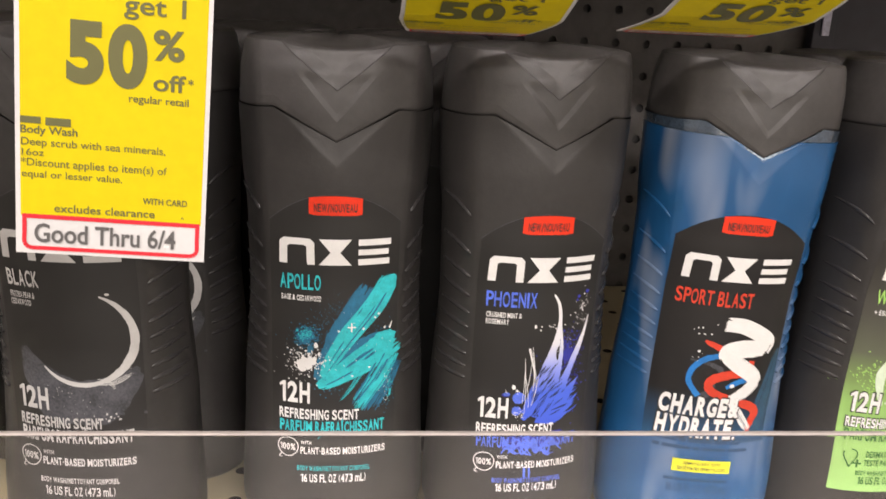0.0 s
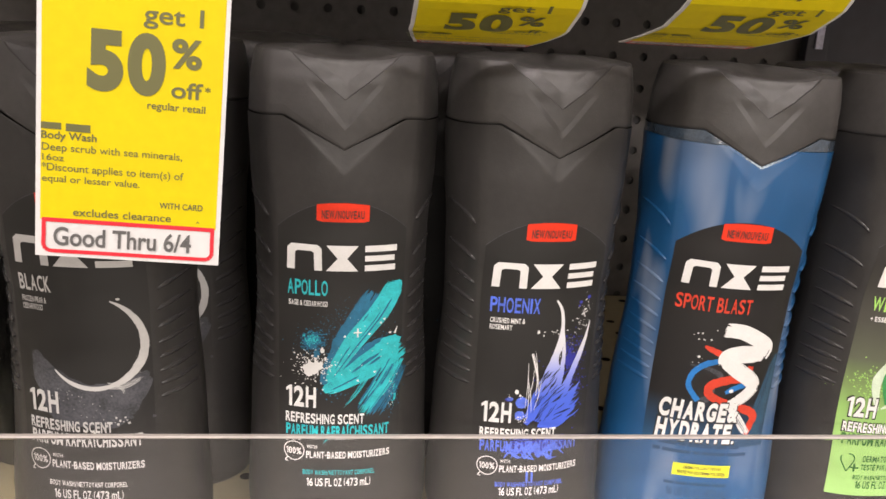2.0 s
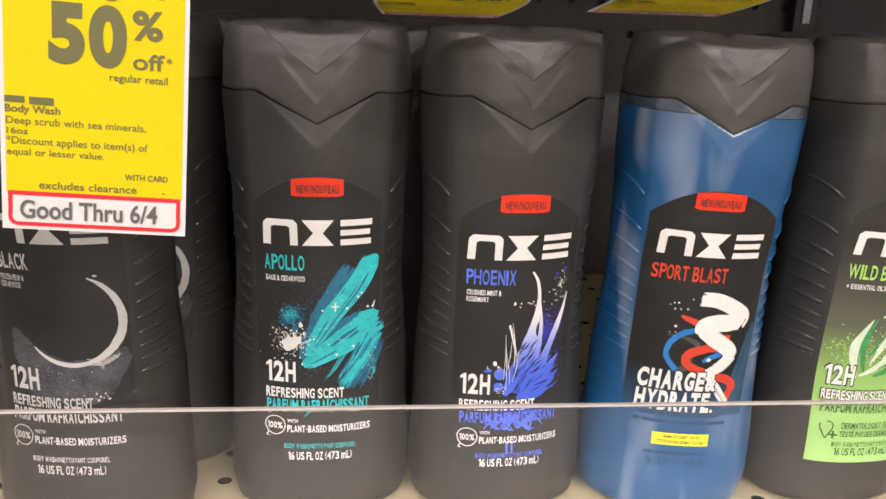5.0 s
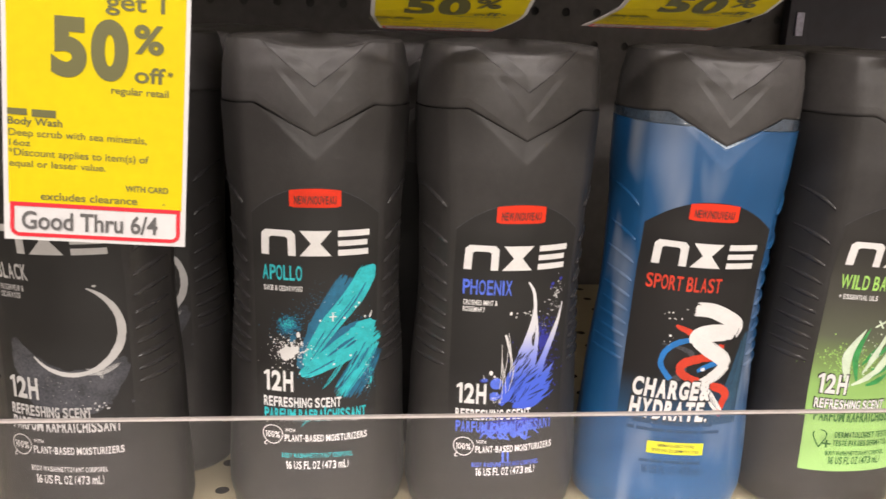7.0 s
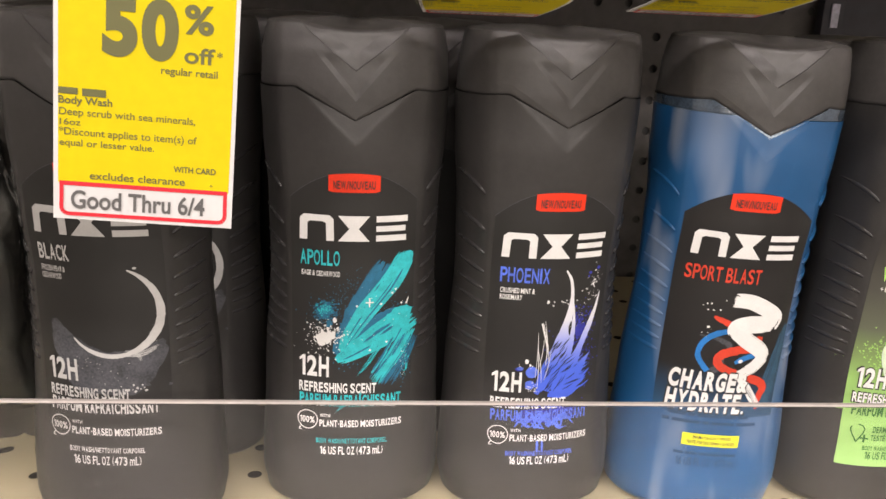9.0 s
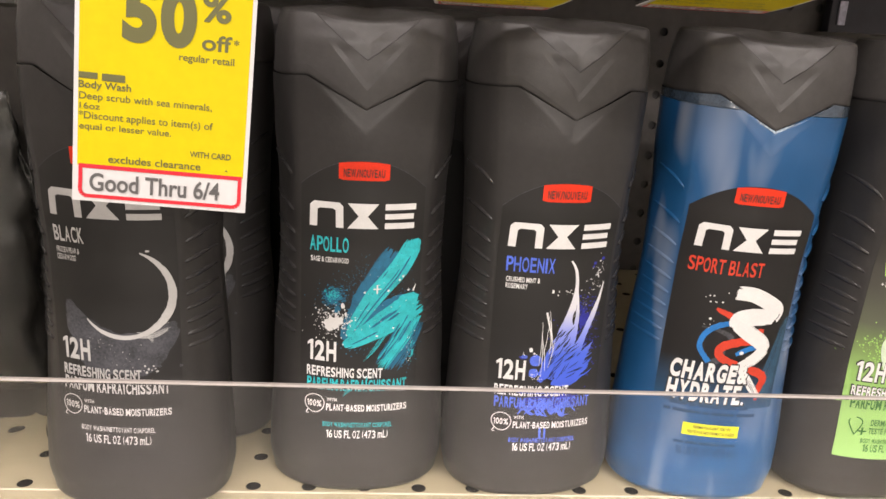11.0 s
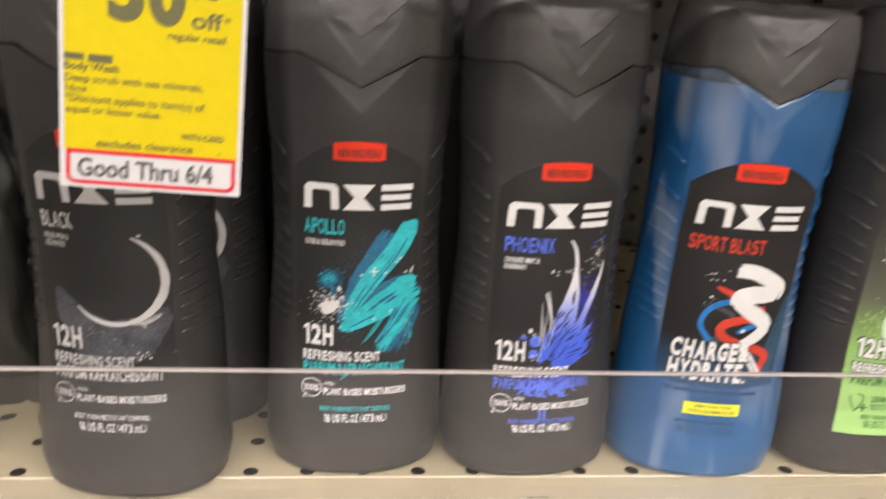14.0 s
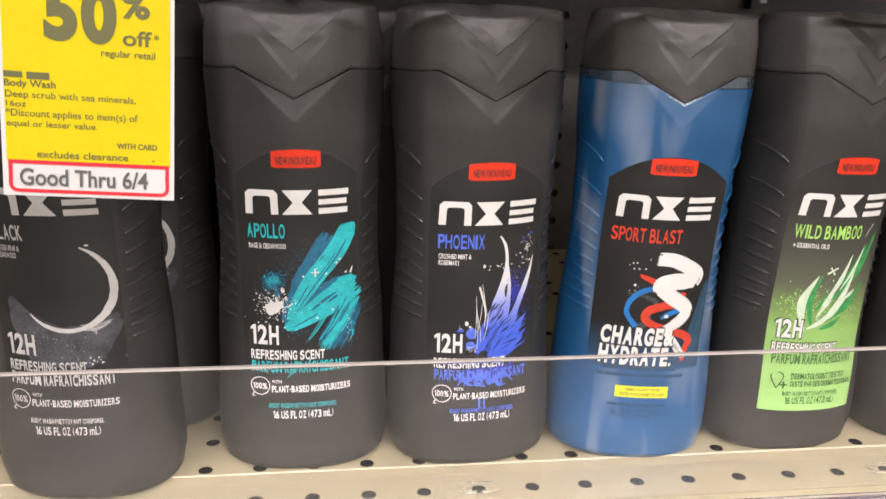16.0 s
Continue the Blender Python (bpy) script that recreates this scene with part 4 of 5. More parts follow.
def bars(p, x0, x1, z0, z1, rng, words):
    """A line of unreadable writing as plain bars."""
    x, total = x0, sum(words) + 0.6 * (len(words) - 1)
    k = (x1 - x0) / total
    for w in words:
        p.rect(x, x + w * k, z0, z1)
        x += (w + 0.6) * k


def blue_bottle(x, y, yaw, tilt):
    dz = -3.0
    bt = bottle_base(x, y, yaw, "clear body wash bottle filled with blue gel, under a black cap", tilt)
    shell("filled", "body", BLUE_GEL, bt, "clear plastic full of blue gel")
    shell("headspace", "headspace", HEADSPACE, bt, "empty clear plastic over the gel")
    shell("cap", "cap", CAP_PLASTIC, bt, "satin black flip cap")
    grips(bt, BLUE_GEL)
    # The highlight along the joint, laid on as a pale uneven ribbon.
    glint_line = Print(front, -0.0006)
    glint_line.ribbon([(x, 1000 * seam(x / 1000) - 0.75) for x in (-30, -26, -23.6, -20, -10, -3, 0)], [0.3, 0.8, 0.5, 0.5, 0.9, 0.5, 0.9], 0, 60, 0.35, random.Random(3))
    glint_line.ribbon([(x, 1000 * seam(x / 1000) - 0.75) for x in (0, 3, 10, 20, 23.6, 26, 30)], [0.9, 0.9, 0.4, 0.6, 0.9, 0.5, 0.3], 0, 60, 0.35, random.Random(4))
    glint_line.lay("joint_glint", RIM_GLINT, bt, "pale ribbon painted as the glint along the joint")
    label_panel(bt, 53, BLACK_FADE, dz, 26.8)
    rng = random.Random(31)
    emblem(bt, dz, WHITE_INK)
    sticker(bt, dz)
    Print(front, 0.0005).caps("SPORT BLAST", -22.6, 9.4, 115.4 + dz, 122.0 + dz, 0.008).lay("scent_name", RED_INK, bt)
    d = dz
    blue = Print(front, 0.00034)
    blue.ribbon([(0.0, 93.4 + d), (-6, 91.4 + d), (-10.6, 86.8 + d), (-11.6, 80.4 + d), (-6.8, 74 + d)], [2.2, 2.8, 2.4, 2.2, 2.6], 0, 34, 0.1, rng)
    blue.ribbon([(14, 83 + d), (8, 80.6 + d), (4.6, 78.6 + d)], [2.6, 2.6, 1.6], 0, 14, 0.15, rng)
    blue.lay("blue_stroke_print", SKY_INK, bt)
    fade = Print(front, 0.00028)
    fade.brush([(25.4, 97 + d), (24.6, 84 + d), (22.6, 68 + d), (20.0, 55 + d)], [2.4, 5.0, 9.0, 10.0], 15, 0, rng, 0.8)
    fade.lay("faded_foot_print", MUTED_BLUE_INK, bt)
    grey = Print(front, 0.0003)
    grey.ribbon([(-12.4, 90.4 + d), (-5, 89.4 + d), (0.6, 87 + d), (1.4, 83 + d)], [0.8, 1.8, 2.4, 1.8], 0, 24, 0.15, rng)
    grey.ribbon([(-6.6, 73 + d), (-2.6, 76 + d), (-1.6, 81 + d)], [3.0, 3.4, 2.4], 0, 16, 0.15, rng)
    grey.lay("grey_stroke_print", SLATE_INK, bt)
    red = Print(front, 0.00038)
    red.ribbon([(-7.8, 99.6 + d), (-4.6, 98.2 + d), (0, 96.4 + d)], [1.0, 2.4, 2.8], 0, 14, 0.15, rng)
    red.ribbon([(12.6, 85.4 + d), (5.4, 84.8 + d), (-1.4, 82.4 + d), (-3.2, 79 + d), (-0.4, 76 + d), (6, 74 + d)], [3.4, 4.0, 4.2, 3.6, 3.6, 2.6], 0, 36, 0.09, rng)
    red.ribbon([(15.4, 90.4 + d), (12.8, 90.2 + d)], [2.0, 2.4], 0, 6, 0.2, rng)
    red.ribbon([(11.4, 71.6 + d), (17, 70 + d), (20, 67 + d), (18.6, 62 + d), (17.6, 57 + d)], [3.6, 4.0, 3.8, 3.2, 1.2], 0, 30, 0.1, rng)
    red.lay("red_stroke_print", RED_INK, bt)
    white = Print(front, 0.00046)
    white.ribbon([(-0.4, 107.6 + d), (6, 107 + d), (14, 104.2 + d), (18.4, 100.4 + d), (17.8, 96.2 + d)], [4.2, 4.8, 5.0, 5.4, 4.6], 0, 40, 0.07, rng)
    white.ribbon([(18.6, 96.6 + d), (10, 96.4 + d), (3.4, 95.2 + d), (4.2, 90.6 + d)], [5.6, 6.4, 6.6, 4.4], 0.00001, 36, 0.07, rng)
    white.ribbon([(2.4, 93 + d), (8, 89 + d), (14.6, 84.6 + d), (17.0, 80.2 + d)], [5.4, 6.0, 5.6, 4.8], 0.00002, 36, 0.07, rng)
    white.ribbon([(17.2, 82 + d), (13.5, 77 + d), (7.6, 73.6 + d), (7.8, 70 + d)], [4.8, 4.2, 3.4, 2.6], 0.00003, 30, 0.1, rng)
    white.brush([(-1, 107.8 + d), (8, 107 + d), (19, 101 + d), (18, 95.5 + d)], [6.0, 6.4, 6.4, 5.6], 14, 0.00004, rng)
    white.brush([(19.4, 96.8 + d), (9, 97 + d), (2.6, 95 + d), (3.6, 90 + d)], [6.8, 7.8, 7.6, 5.4], 16, 0.00005, rng)
    white.brush([(2, 94 + d), (8.4, 89.4 + d), (15.4, 84.6 + d), (17.6, 79.6 + d)], [6.6, 7.2, 6.8, 5.6], 16, 0.00006, rng)
    white.brush([(17.6, 82 + d), (13.6, 77 + d), (7.4, 73.4 + d)], [5.6, 5.4, 4.2], 13, 0.00007, rng)
    white.brush([(8, 72 + d), (12.6, 66 + d), (18.4, 58.5 + d)], [3.6, 4.2, 3.4], 11, 0, rng, 0.85)
    white.blob(7.0, 79.6 + d, 0.95, 0.15, 0, rng).specks(-10, 103.5 + d, 3.0, 1.6, 8, 0.2, 0.5, 0, rng).blob(-9.6, 94.6 + d, 0.6, 0.2, 0, rng).specks(-10, 91 + d, 1, 1, 5, 0.1, 0.3, 0, rng)
    white.lay("white_stroke_print", WHITE_INK, bt, "white zigzag brush stroke")
    shade = Print(front, 0.00052)
    shade.caps("CHARGE&", -22.8, 13.4, 63.9 + d, 74.3 + d, 0.09, 0.06)
    shade.caps("HYDRATE.", -23.0, 13.0, 54.0 + d, 64.6 + d, 0.09, 0.06)
    shade.lay("claim_shadow", DARK_INK, bt)
    p = Print(front, 0.0006)
    p.caps("CHARGE&", -22.2, 12.8, 64.6 + d, 73.6 + d, 0.066, 0.06)
    p.caps("HYDRATE.", -22.4, 12.4, 54.8 + d, 63.8 + d, 0.066, 0.06)
    p.lay("claim_print", WHITE_INK, bt)
    p = Print(front, 0.0004)
    bars(p, -20.5, 15, 52.2 + d, 53.8 + d, rng, (5, 2, 7, 4, 3))
    bars(p, -22.5, 19, 48.8 + d, 50.4 + d, rng, (2, 8, 2, 7, 6))
    bars(p, -16, 12, 33.8 + d, 35.2 + d, rng, (4, 5, 9, 6))
    p.caps("16 US FL OZ (473 mL)", -14.5, 13.5, 28.4 + d, 32.4 + d, 0.006)
    p.lay("small_print", NAVY_INK, bt)
    st = Print(front, 0.0004).rect(-13.2, 12.4, 38.4 + d, 44.2 + d).lay("yellow_sticker", YELLOW_FILM, bt, "small yellow sticker")
    p = Print(front, 0.0006)
    p.caps("DERMATOLOGIST TESTED", -8.6, 8.6, 41.9 + d, 43.2 + d, 0.01)
    p.caps("TESTÉ PAR DES DERMATOLOGUES", -11.2, 10.8, 39.4 + d, 40.9 + d, 0.01)
    p.lay("lettering", DARK_INK, st)
    return bt


def leaf_bottle(x, y, yaw, tilt):
    dz = -3.0
    bt = bottle_base(x, y, yaw, "black body wash bottle with a lime-green label of bamboo leaves", tilt)
    shell("body", "body", BLACK_PLASTIC, bt)
    shell("cap", "cap", CAP_PLASTIC, bt, "satin black flip cap")
    grips(bt, RIDGE_PLASTIC)
    label_panel(bt, 27.5, GREEN_FADE, dz, label="label fading from black to lime green")
    label_edge(bt, dz, SLATE_INK)
    rng = random.Random(41)
    emblem(bt, dz, WHITE_INK)
    sticker(bt, dz)
    scent(bt, dz, "WILD BAMBOO", 33.5, LIME_INK, [("+ ESSENTIAL OILS", 16.5)], WHITE_INK)
    Print(front, 0.0005).ribbon([(15.0, 116.5 + dz), (18.6, 122.5 + dz)], [0.35, 0.35], 0, 4).lay("slash_print", WHITE_INK, bt)

    def blade(p, base, tip, width, bend, lift=0.0):
        (bx, bz), (tx, tz) = base, tip
        mx, mz = (bx + tx) / 2 + bend * (tz - bz) / 40, (bz + tz) / 2 - bend * (tx - bx) / 40
        p.ribbon([(bx, bz + dz), (mx, mz + dz), (tx, tz + dz)], [width * 0.25, width, 0.1], lift, 20, 0.05, rng)

    green = Print(front, 0.00034)
    for base, tip, w, bend in (((-6, 72), (-4.5, 98), 3.4, -5), ((2, 84), (22.5, 119), 4.4, 3), ((-2, 73), (20.5, 94), 4.0, 4), ((-1, 70), (10, 76), 3.0, 3), ((6, 92), (12, 103), 1.8, 2), ((0, 78), (18, 84.5), 2.6, 5), ((8, 96), (17.5, 113), 3.2, 2), ((-5, 80), (2, 90), 2.6, 1)):
        blade(green, base, tip, w, bend, rng.uniform(0, 0.00005))
    green.lay("leaf_print", LEAF_INK, bt, "green bamboo leaves")
    pale = Print(front, 0.00042)
    for base, tip, w, bend in (((-9.5, 69), (-6.5, 97.5), 4.6, -6), ((-2, 82), (9.5, 108), 3.0, 2), ((2, 78), (13, 100), 3.2, 3), ((-6, 71), (12, 88), 3.4, 3), ((-4, 76), (4, 92), 2.6, 1), ((6, 90), (16, 112), 1.8, 2), ((-8, 70), (5, 80), 3.0, 3), ((9, 85), (15.5, 90), 2.2, 2)):
        blade(pale, base, tip, w, bend, rng.uniform(0, 0.00005))
    pale.ribbon([(-2.6, 98.4 + dz), (2.4, 101.4 + dz)], [0.9, 0.9], 0, 5).ribbon([(-1.4, 101.6 + dz), (1.4, 97.8 + dz)], [0.8, 0.8], 0, 5)
    pale.specks(-2, 84, 4, 5, 26, 0.15, 0.5, 0, rng)
    pale.lay("pale_leaf_print", PALE_LEAF_INK, bt)
    mist = Print(front, 0.00028)
    mist.specks(-12, 82 + dz, 6, 4, 260, 0.1, 0.4, 0, rng).specks(8, 78 + dz, 8, 4, 200, 0.1, 0.4, 0, rng)
    mist.lay("mist_print", LIME_INK, bt)
    claim(bt, dz, WHITE_INK, DARK_GREEN_INK, True, DARK_INK)
    p = Print(front, 0.0005)
    drop = [(-18.6 + 3.4 * math.sin(a) * (0.55 - 0.45 * math.cos(a)) * 1.25, 43.6 + dz - 4.2 * math.cos(a)) for a in np.linspace(-2.4, math.pi, 18)]
    p.ribbon(drop, [0.55] * 18, n=50)
    p.rect(-17.2, -13.4, 40.9 + dz, 41.7 + dz).rect(-15.8, -14.9, 39.4 + dz, 43.2 + dz)
    p.caps("DERMATOLOGIST TESTED", -12.0, 18.0, 44.4 + dz, 47.4 + dz, 0.012)
    p.caps("TESTÉ PAR DES DERMATOLOGUES", -12.4, 23.5, 40.4 + dz, 43.2 + dz, 0.012)
    p.lay("seal_print", DARK_GREEN_INK, bt)
    foot_print(bt, dz, DARK_GREEN_INK, DARK_GREEN_INK, 1.6)
    return bt


turquoise_bottle(-0.0048, 0.0472, 1.5)
feather_bottle(0.0766, 0.0448, 5)
blue_bottle(0.1578, 0.0436, -5, 1.9)
leaf_bottle(0.2404, 0.0450, 5, 1.9)
crescent_bottle(-0.1000, 0.0300, -5, "black body wash bottle with a white crescent, by the fence")
crescent_bottle(-0.0880, 0.0900, -5, "black body wash bottle with a white crescent, in the back row")
for bx, by, bw in ((0.0290, 0.1160, 2), (0.2520, 0.1140, -5), (-0.0470, 0.1700, 3), (-0.1500, 0.1500, 0)):
    black_bottle(bx, by, bw, 0.0, "plain black body wash bottle in the shelf's back row")
plain = black_bottle(0.3280, 0.0470, 6, 0.0, "plain black body wash bottle at the row's end")
for ob in SHELLS.values():
    bpy.data.objects.remove(ob)


# ---- sale tags ----
def upright(u, v, lift):
    return (u, -lift, v)


# a bent tag: distance from its foot, then y and z
BENT = [(0.0, 0.010, 0.2195), (0.025, -0.012, 0.2222), (0.05, -0.0355, 0.2258), (0.07, -0.0530, 0.2325), (0.085, -0.0630, 0.2415), (0.1, -0.0680, 0.2550), (0.112, -0.0690, 0.2660)]


def bent(profile, curl=0.0):
    """The surface of a tag pushed back over the caps; its print looks down and forward."""
    def surface(u, v, lift):
        y, z = (lerp([(p[0], p[k]) for p in profile], v) for k in (1, 2))
        narrow = 1 - curl * max(0.0, 1 - v / 0.04)
        return (0.025 + (u - 0.025) * narrow, y - lift * 0.35, z - lift * 0.9)
    return surface


def sale_tag(m, surface, label, shift=0.0, length=112):
    tag = empty("sale_tag", label, "price tag", "sale tags", m)

    def sheet(name, x0, x1, z0, z1, lift, mat, depth=0.0):
        p = Print(surface, lift)
        p.rect(x0, x1, z0, z1, 0, 2.5)
        ob = p.lay(name, mat, tag)
        if depth:
            so = ob.modifiers.new("thickness", "SOLIDIFY")
            so.thickness, so.offset = depth, 0
        return ob

    def put(p, string, x0, x1, z0, z1, bold):
        lean = shift - 0.06 * (z0 + z1) / 2
        p.text(string, x0 * 0.965 + lean, x1 * 0.965 + lean, z0, z1, bold)

    sheet("paper", 0, 50.2, 0, length, 0.0, TAG_WHITE, 0.0003)
    sheet("yellow_field", 1.3, 49.0, 10.6, length - 1, 0.0003, TAG_YELLOW)
    box = Print(surface, 0.0005)
    loop = [(2.2 + 2 * (1 - math.cos(a)), 3.6 - 2 * math.sin(a)) for a in np.linspace(0, math.pi / 2, 5)]
    ring = [(2.3, 10.4), (2.3, 6)] + loop + [(26, 1.6)] + [(50.4 - x, z) for x, z in loop[::-1]] + [(48.1, 6), (48.1, 10.4)]
    for (xa, za), (xb, zb) in zip(ring, ring[1:]):
        box.ribbon([(xa, za), (xb, zb)], [1.1, 1.1], 0, 3)
    box.rect(1.75, 48.65, 9.9, 11.1, 0.00002, 3)
    box.lay("red_border", TAG_RED, tag)
    p = Print(surface, 0.0006)
    for line in (("5", 16.9, 26.7, 47.3, 64.0, 0.055), ("0", 27.8, 38.2, 47.1, 64.2, 0.05), ("%", 40.0, 48.4, 55.4, 63.6, 0.03), ("get 1", 32.6, 49.0, 65.4, 71.8, 0.012),
                 ("Buy 1", 28.0, 49.0, 75.0, 83.0, 0.012), ("off", 39.6, 48.4, 47.3, 51.9, 0.015), ("*", 49.0, 50.6, 49.6, 51.2, 0.01)):
        put(p, *line)
    p.lay("big_print", TAG_OLIVE, tag)
    p = Print(surface, 0.0006)
    p.rect(1.4, 6.6, 35.9, 37.7).rect(7.8, 14.2, 35.6, 37.7)
    for line in (("regular retail", 32.8, 49.0, 43.1, 45.8, 0.010), ("Body Wash", 3.6, 18.6, 32.5, 35.3, 0.018), ("Deep scrub with sea minerals,", 3.6, 42.2, 29.3, 32.0, 0.005),
                 ("16oz", 3.6, 9.4, 27.2, 29.0, 0.005), ("*Discount applies to item(s) of", 3.2, 42.4, 23.7, 26.6, 0.005), ("equal or lesser value.", 3.2, 30.0, 20.7, 23.2, 0.005),
                 ("WITH CARD", 35.4, 47.8, 15.8, 17.6, 0.02), ("excludes clearance", 11.2, 38.6, 12.0, 14.2, 0.010), ("^", 45.8, 46.8, 12.2, 12.8, 0.02)):
        put(p, *line)
    p.lay("small_print", TAG_OLIVE, tag)
    p = Print(surface, 0.0006)
    put(p, "Good Thru 6/4", 5.4, 44.2, 3.2, 8.7, 0.02)
    p.lay("date_print", TAG_GREY, tag)
    return tag


sale_tag(pose(-0.0887, -0.0677, Z + 0.1563, -3.6, 3.65, 4.2), upright, "yellow and white paper sale tag hanging from the shelf above")
sale_tag(pose(-0.1795, -0.0660, Z + 0.1540, -3.0, 2.0, 3.0), upright, "yellow and white paper sale tag hanging from the shelf above")
sale_tag(pose(0.0165, 0.0, Z - 0.0018, 0, 0, 0), bent(BENT, 0.16), "yellow paper sale tag bent back over the bottle caps", -2.4)
sale_tag(pose(0.0970, 0.0, Z + 0.0015, 0, 0, 0), bent(BENT), "yellow paper sale tag bent back over the bottle caps")
sale_tag(pose(0.2180, 0.0, Z + 0.0010, 0, 0, 0), bent(BENT), "yellow paper sale tag bent back over the bottle caps")


# ---- price labels in the rail ----
def price_label(x, words, code, number, wide, seed, price=""):
    rng = random.Random(seed)
    tag = empty("price_label", "white paper price label with a barcode and a blue band", "price label", "price labels", pose(x, -0.0203, Z - 0.0390))
    p = Print(upright, 0.0)
    p.rect(0, 51, -6, 32)
    ob = p.lay("paper", TAG_WHITE, tag)
    so = ob.modifiers.new("thickness", "SOLIDIFY")
    so.thickness, so.offset = 0.0003, 0
    p = Print(upright, 0.0003)
    at = 25.0
    while at < 50.0:
        w = rng.choice((0.28, 0.28, 0.45, 0.7))
        p.rect(at, at + w, 20.4, 27.6)
        at += w + rng.choice((0.3, 0.3, 0.5, 0.7))
    tagged(p.lay("barcode", DARK_INK, tag), kind="stuff")
    p = Print(upright, 0.0003)
    p.rect(3.0, 3.0 + wide[0], 15.6, 18.7)
    p.text(words, 4.2 + wide[0], wide[1], 15.6, 18.7, 0.01)
    if not price:
        p.text("16Z", 38.4, 42.2, 18.0, 19.6, 0.005)
    p.text(code, 3.0, 10.6, 11.2, 13.0, 0.003)
    p.text(number, 15.6, 25.4, 11.2, 13.2, 0.003)
    p.rect(3.0, 8.0, 8.0, 9.8)
    if price:
        p.text(price, 29.5, 49.0, 1.5, 10.6, 0.03)
        p.text("EACH", 36.0, 43.5, 17.4, 19.2, 0.005)
    else:
        p.rect(30, 33.5, 3.5, 10.6).rect(35.5, 40, 3.5, 10.4).rect(41.5, 46.5, 3.5, 10.4)
    p.lay("print", DARK_INK, tag)
    ob = Print(upright, 0.0004).rect(25.6, 50.4, 12.2, 16.2).lay("blue_band", PAYBLUE, tag)
    Print(upright, 0.0007).text("YOU PAY", 28.6, 46.6, 13.0, 15.4, 0.015).lay("lettering", WHITE_INK, ob)


price_label(-0.1165, "BLACK BODYWASH", "57598", "571018", (7.5, 36.5), 3)
price_label(-0.0372, "APOLLO SG", "26285", "920006", (9.5, 36.0), 4)
price_label(0.0360, "PHNX SG", "24093", "311430", (10.5, 36.0), 5)
price_label(0.1130, "SG SPORT BLAST", "24029", "877572", (7.0, 34.0), 6)
price_label(-0.2085, "W TL", "24110", "406121", (9.0, 24.0), 7, "6.99")
price_label(0.1950, "SG BAMBOO", "24031", "877580", (8.0, 35.0), 8)


# ---- clear pouch with a pumice stone ----
pouch = empty("foot_care_pouch", "clear crinkled plastic pouch holding a grey pumice stone", "pouch", m=pose(-0.203, 0.050, Z))


def pillow(w, d, h, nu, nv, wrinkle, seed):
    v, f = [], []
    for j in range(nv + 1):
        for i in range(nu):
            a, t = 2 * math.pi * i / nu, j / nv
            fat = math.sin(math.pi * min(1, max(0.06, t * 0.94 + 0.06))) ** 0.45 if t < 0.5 else math.sin(math.pi * max(0.0, 1 - t) * 0.9 + 0.05) ** 0.55
            q = noise.noise(Vector((math.cos(a) * 2.2, math.sin(a) * 2.2 + seed, t * 7.0)))
            fold = 1 - abs(noise.noise(Vector((math.cos(a) * 3.1 + t * 3, math.sin(a) * 3.1, t * 9.0 + seed)))) * 2
            r = 1 + wrinkle * (0.7 * q + 0.45 * max(0.0, fold) ** 3)
            side = 1.0 - 0.25 * max(0, t - 0.55)
            v.append((w * side * math.copysign(abs(math.cos(a)) ** 0.75, math.cos(a)) * r, d * fat * math.sin(a) * r, h * t))
    for j in range(nv):
        for i in range(nu):
            f.append((j * nu + i, j * nu + (i + 1) % nu, (j + 1) * nu + (i + 1) % nu, (j + 1) * nu + i))
    v += [(0, 0, 0.001), (0, 0, h)]
    for i in range(nu):
        f += [((i + 1) % nu, i, len(v) - 2), (nv * nu + i, nv * nu + (i + 1) % nu, len(v) - 1)]
    return v, f


v, f = pillow(0.054, 0.028, 0.172, 72, 70, 0.09, 3.0)
film = raw("film", v, [q for q in f if len(q) == 4], FILM, pouch, "crinkled clear film", True)
film.visible_shadow = False
bm = bmesh.new()
bmesh.ops.create_icosphere(bm, subdivisions=5, radius=1.0)
for q in bm.verts:
    p = q.co.copy()
    s = 1 + 0.07 * noise.noise(p * 2.1) + 0.03 * noise.noise(p * 9) + 0.02 * noise.noise(p * 26)
    q.co = Vector((math.copysign(abs(p.x) ** 0.8, p.x) * 0.037 * s - 0.006, p.y * 0.014 * s - 0.008, math.copysign(abs(p.z) ** 0.8, p.z) * 0.041 * s + 0.055))
part("pumice_stone", bm, STONE, pouch, "rough grey pumice stone", True)
v, f = pillow(0.047, 0.012, 0.178, 40, 40, 0.12, 8.0)
raw("insert", [(a, b + 0.013, c * 0.78 + 0.030) for a, b, c in v], f, DARK_CLOTH, pouch, "black insert card", True)
bm = bmesh.new()
block(-0.004, 0.004, -0.002, 0.002, 0.0, 0.06, 0.0008, bm)
for k in range(20):
    block(-0.0028, 0.0028, -0.0030, -0.0018, 0.003 + 0.0028 * k, 0.0044 + 0.0028 * k, 0.0003, bm)
ob = part("ribbed_strip", bm, CLEAR_PLASTIC, pouch, "ribbed clear closing strip")
ob.matrix_basis = pose(0.0365, -0.016, 0.106, 4, -17, 0)
ob.visible_shadow = False


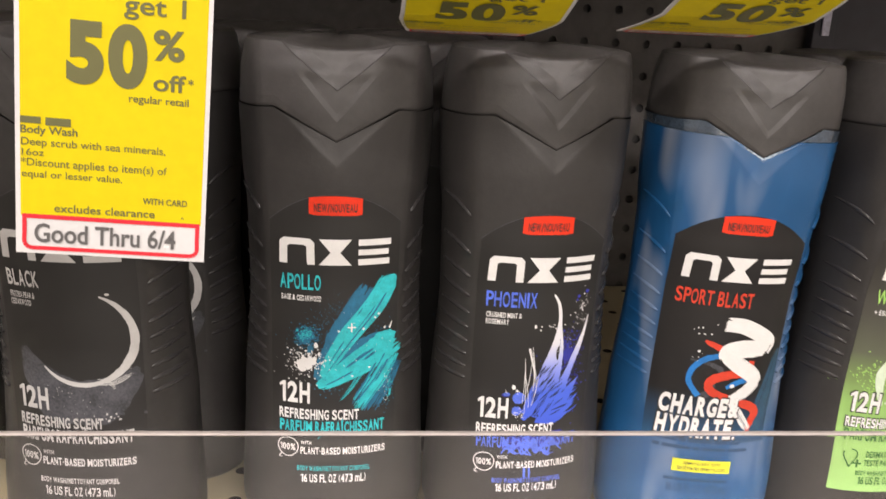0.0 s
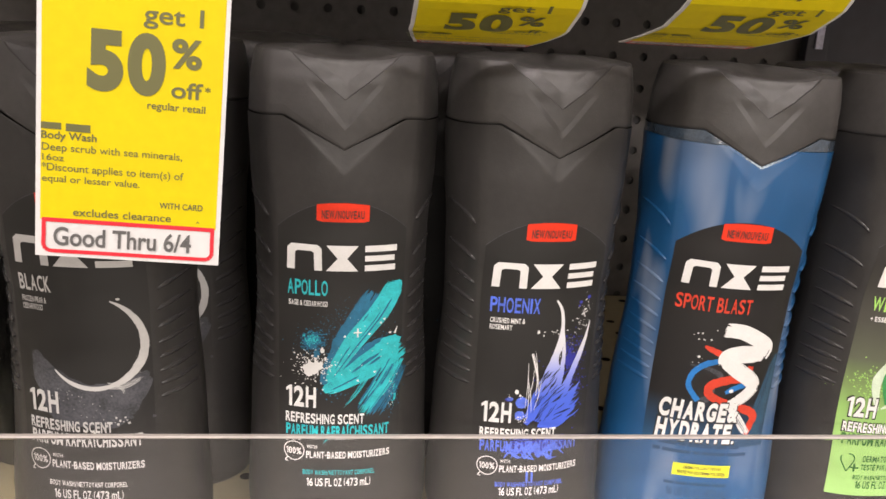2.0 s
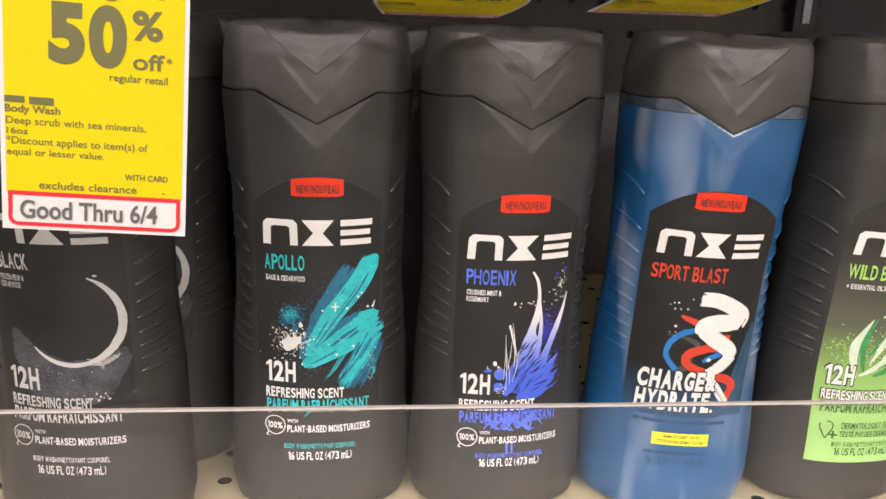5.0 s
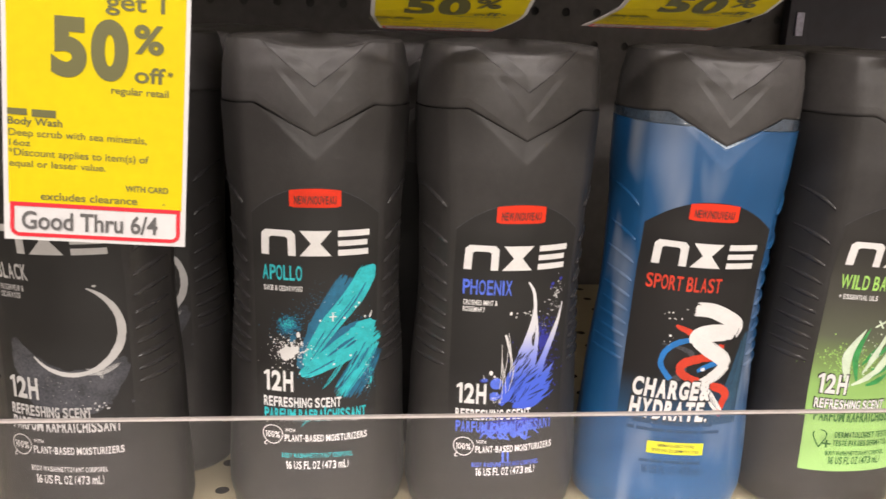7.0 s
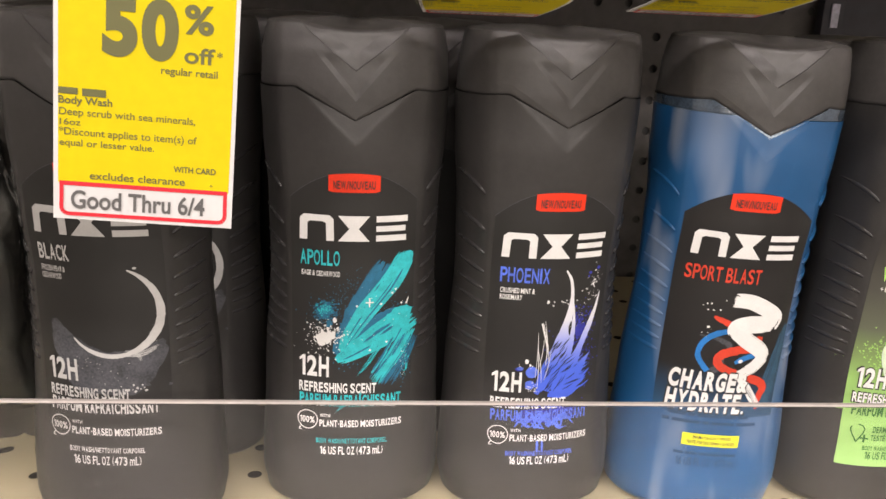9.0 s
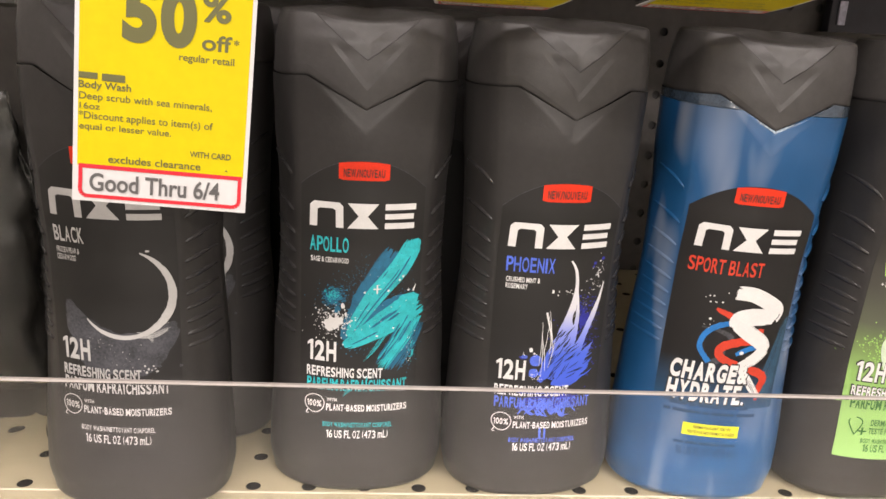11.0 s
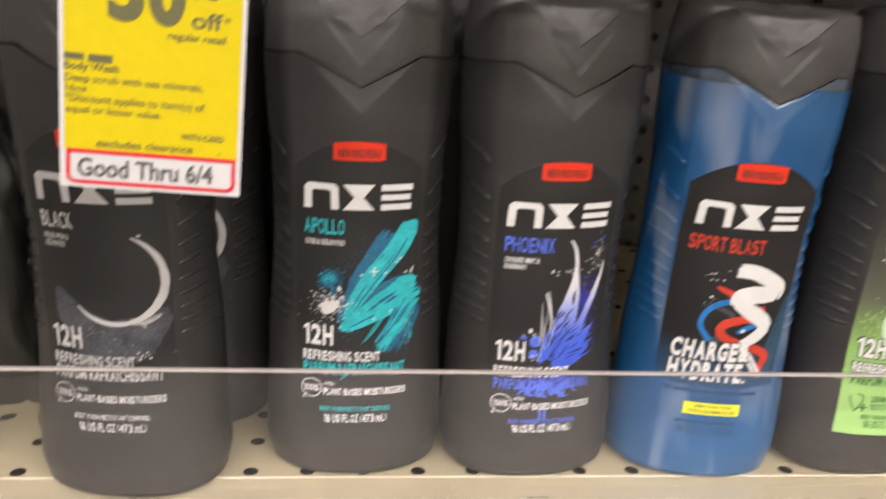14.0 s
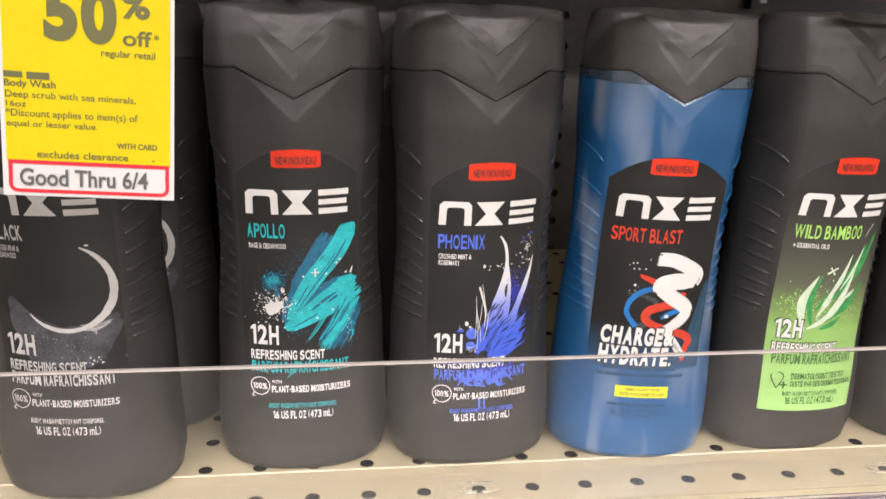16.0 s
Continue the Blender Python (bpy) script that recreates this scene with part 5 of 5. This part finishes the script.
def fold(points, widths):
    """A glint of the film, added as a low milky ridge along smooth points."""
    n = 22
    t, q = np.linspace(0, 1, len(points)), np.linspace(0, 1, n)
    xs, zs, ws = curve(t, [a for a, b in points], q), curve(t, [b for a, b in points], q), np.interp(q, t, widths)
    dx, dz = np.gradient(xs), np.gradient(zs)
    v, f = [], []
    for k in range(n):
        ln = math.hypot(dx[k], dz[k])
        ox, oz = -dz[k] / ln * ws[k] / 2, dx[k] / ln * ws[k] / 2
        v += [(xs[k] - ox, -0.0292, zs[k] - oz), (xs[k], -0.0298 - ws[k] * 0.3, zs[k]), (xs[k] + ox, -0.0292, zs[k] + oz)]
    for k in range(n - 1):
        f += [(3 * k, 3 * k + 3, 3 * k + 4, 3 * k + 1), (3 * k + 1, 3 * k + 4, 3 * k + 5, 3 * k + 2)]
    ob = raw("film_glint", v, f, FILM_GLINT, pouch, "milky ridge added as a glint on the film", True)
    ob.visible_shadow = False


# Places of the film's glints, each built as a narrow ridge.
for points, widths in (([(0.045, 0.108), (0.039, 0.102), (0.035, 0.094), (0.031, 0.086), (0.029, 0.080)], (0.0003, 0.0006, 0.0005, 0.0006, 0.0003)),
                       ([(0.021, 0.043), (0.024, 0.039), (0.029, 0.036), (0.035, 0.032), (0.039, 0.030)], (0.0003, 0.0009, 0.0011, 0.0009, 0.0002)),
                       ([(0.0235, 0.098), (0.0232, 0.094), (0.0245, 0.090)], (0.0004, 0.0013, 0.0008)),
                       ([(0.027, 0.091), (0.0282, 0.093), (0.030, 0.0945)], (0.0006, 0.0012, 0.0003)),
                       ([(0.033, 0.109), (0.038, 0.1065), (0.044, 0.108)], (0.0004, 0.0012, 0.0004)),
                       ([(0.026, 0.105), (0.031, 0.103), (0.036, 0.099)], (0.0002, 0.0007, 0.0003))):
    fold(points, widths)

# dark carton standing behind the pouch
carton = empty("carton", "dark brown carton with faint print behind the clear pouch", "box", m=pose(-0.212, 0.105, Z))
part("body", block(-0.052, 0.052, -0.018, 0.018, 0.0, 0.205, 0.0012), CARTON, carton)
p = Print(lambda u, v, lift: (u, -0.018 - lift, v), 0.0003)
for k in range(7):
    p.rect(8.0, 16.0 + (k * 5) % 4, 140.0 + 3.0 * k, 141.6 + 3.0 * k)
p.rect(8.0, 15.0, 128.0, 132.0)
p.lay("print", CARTON_INK, carton)
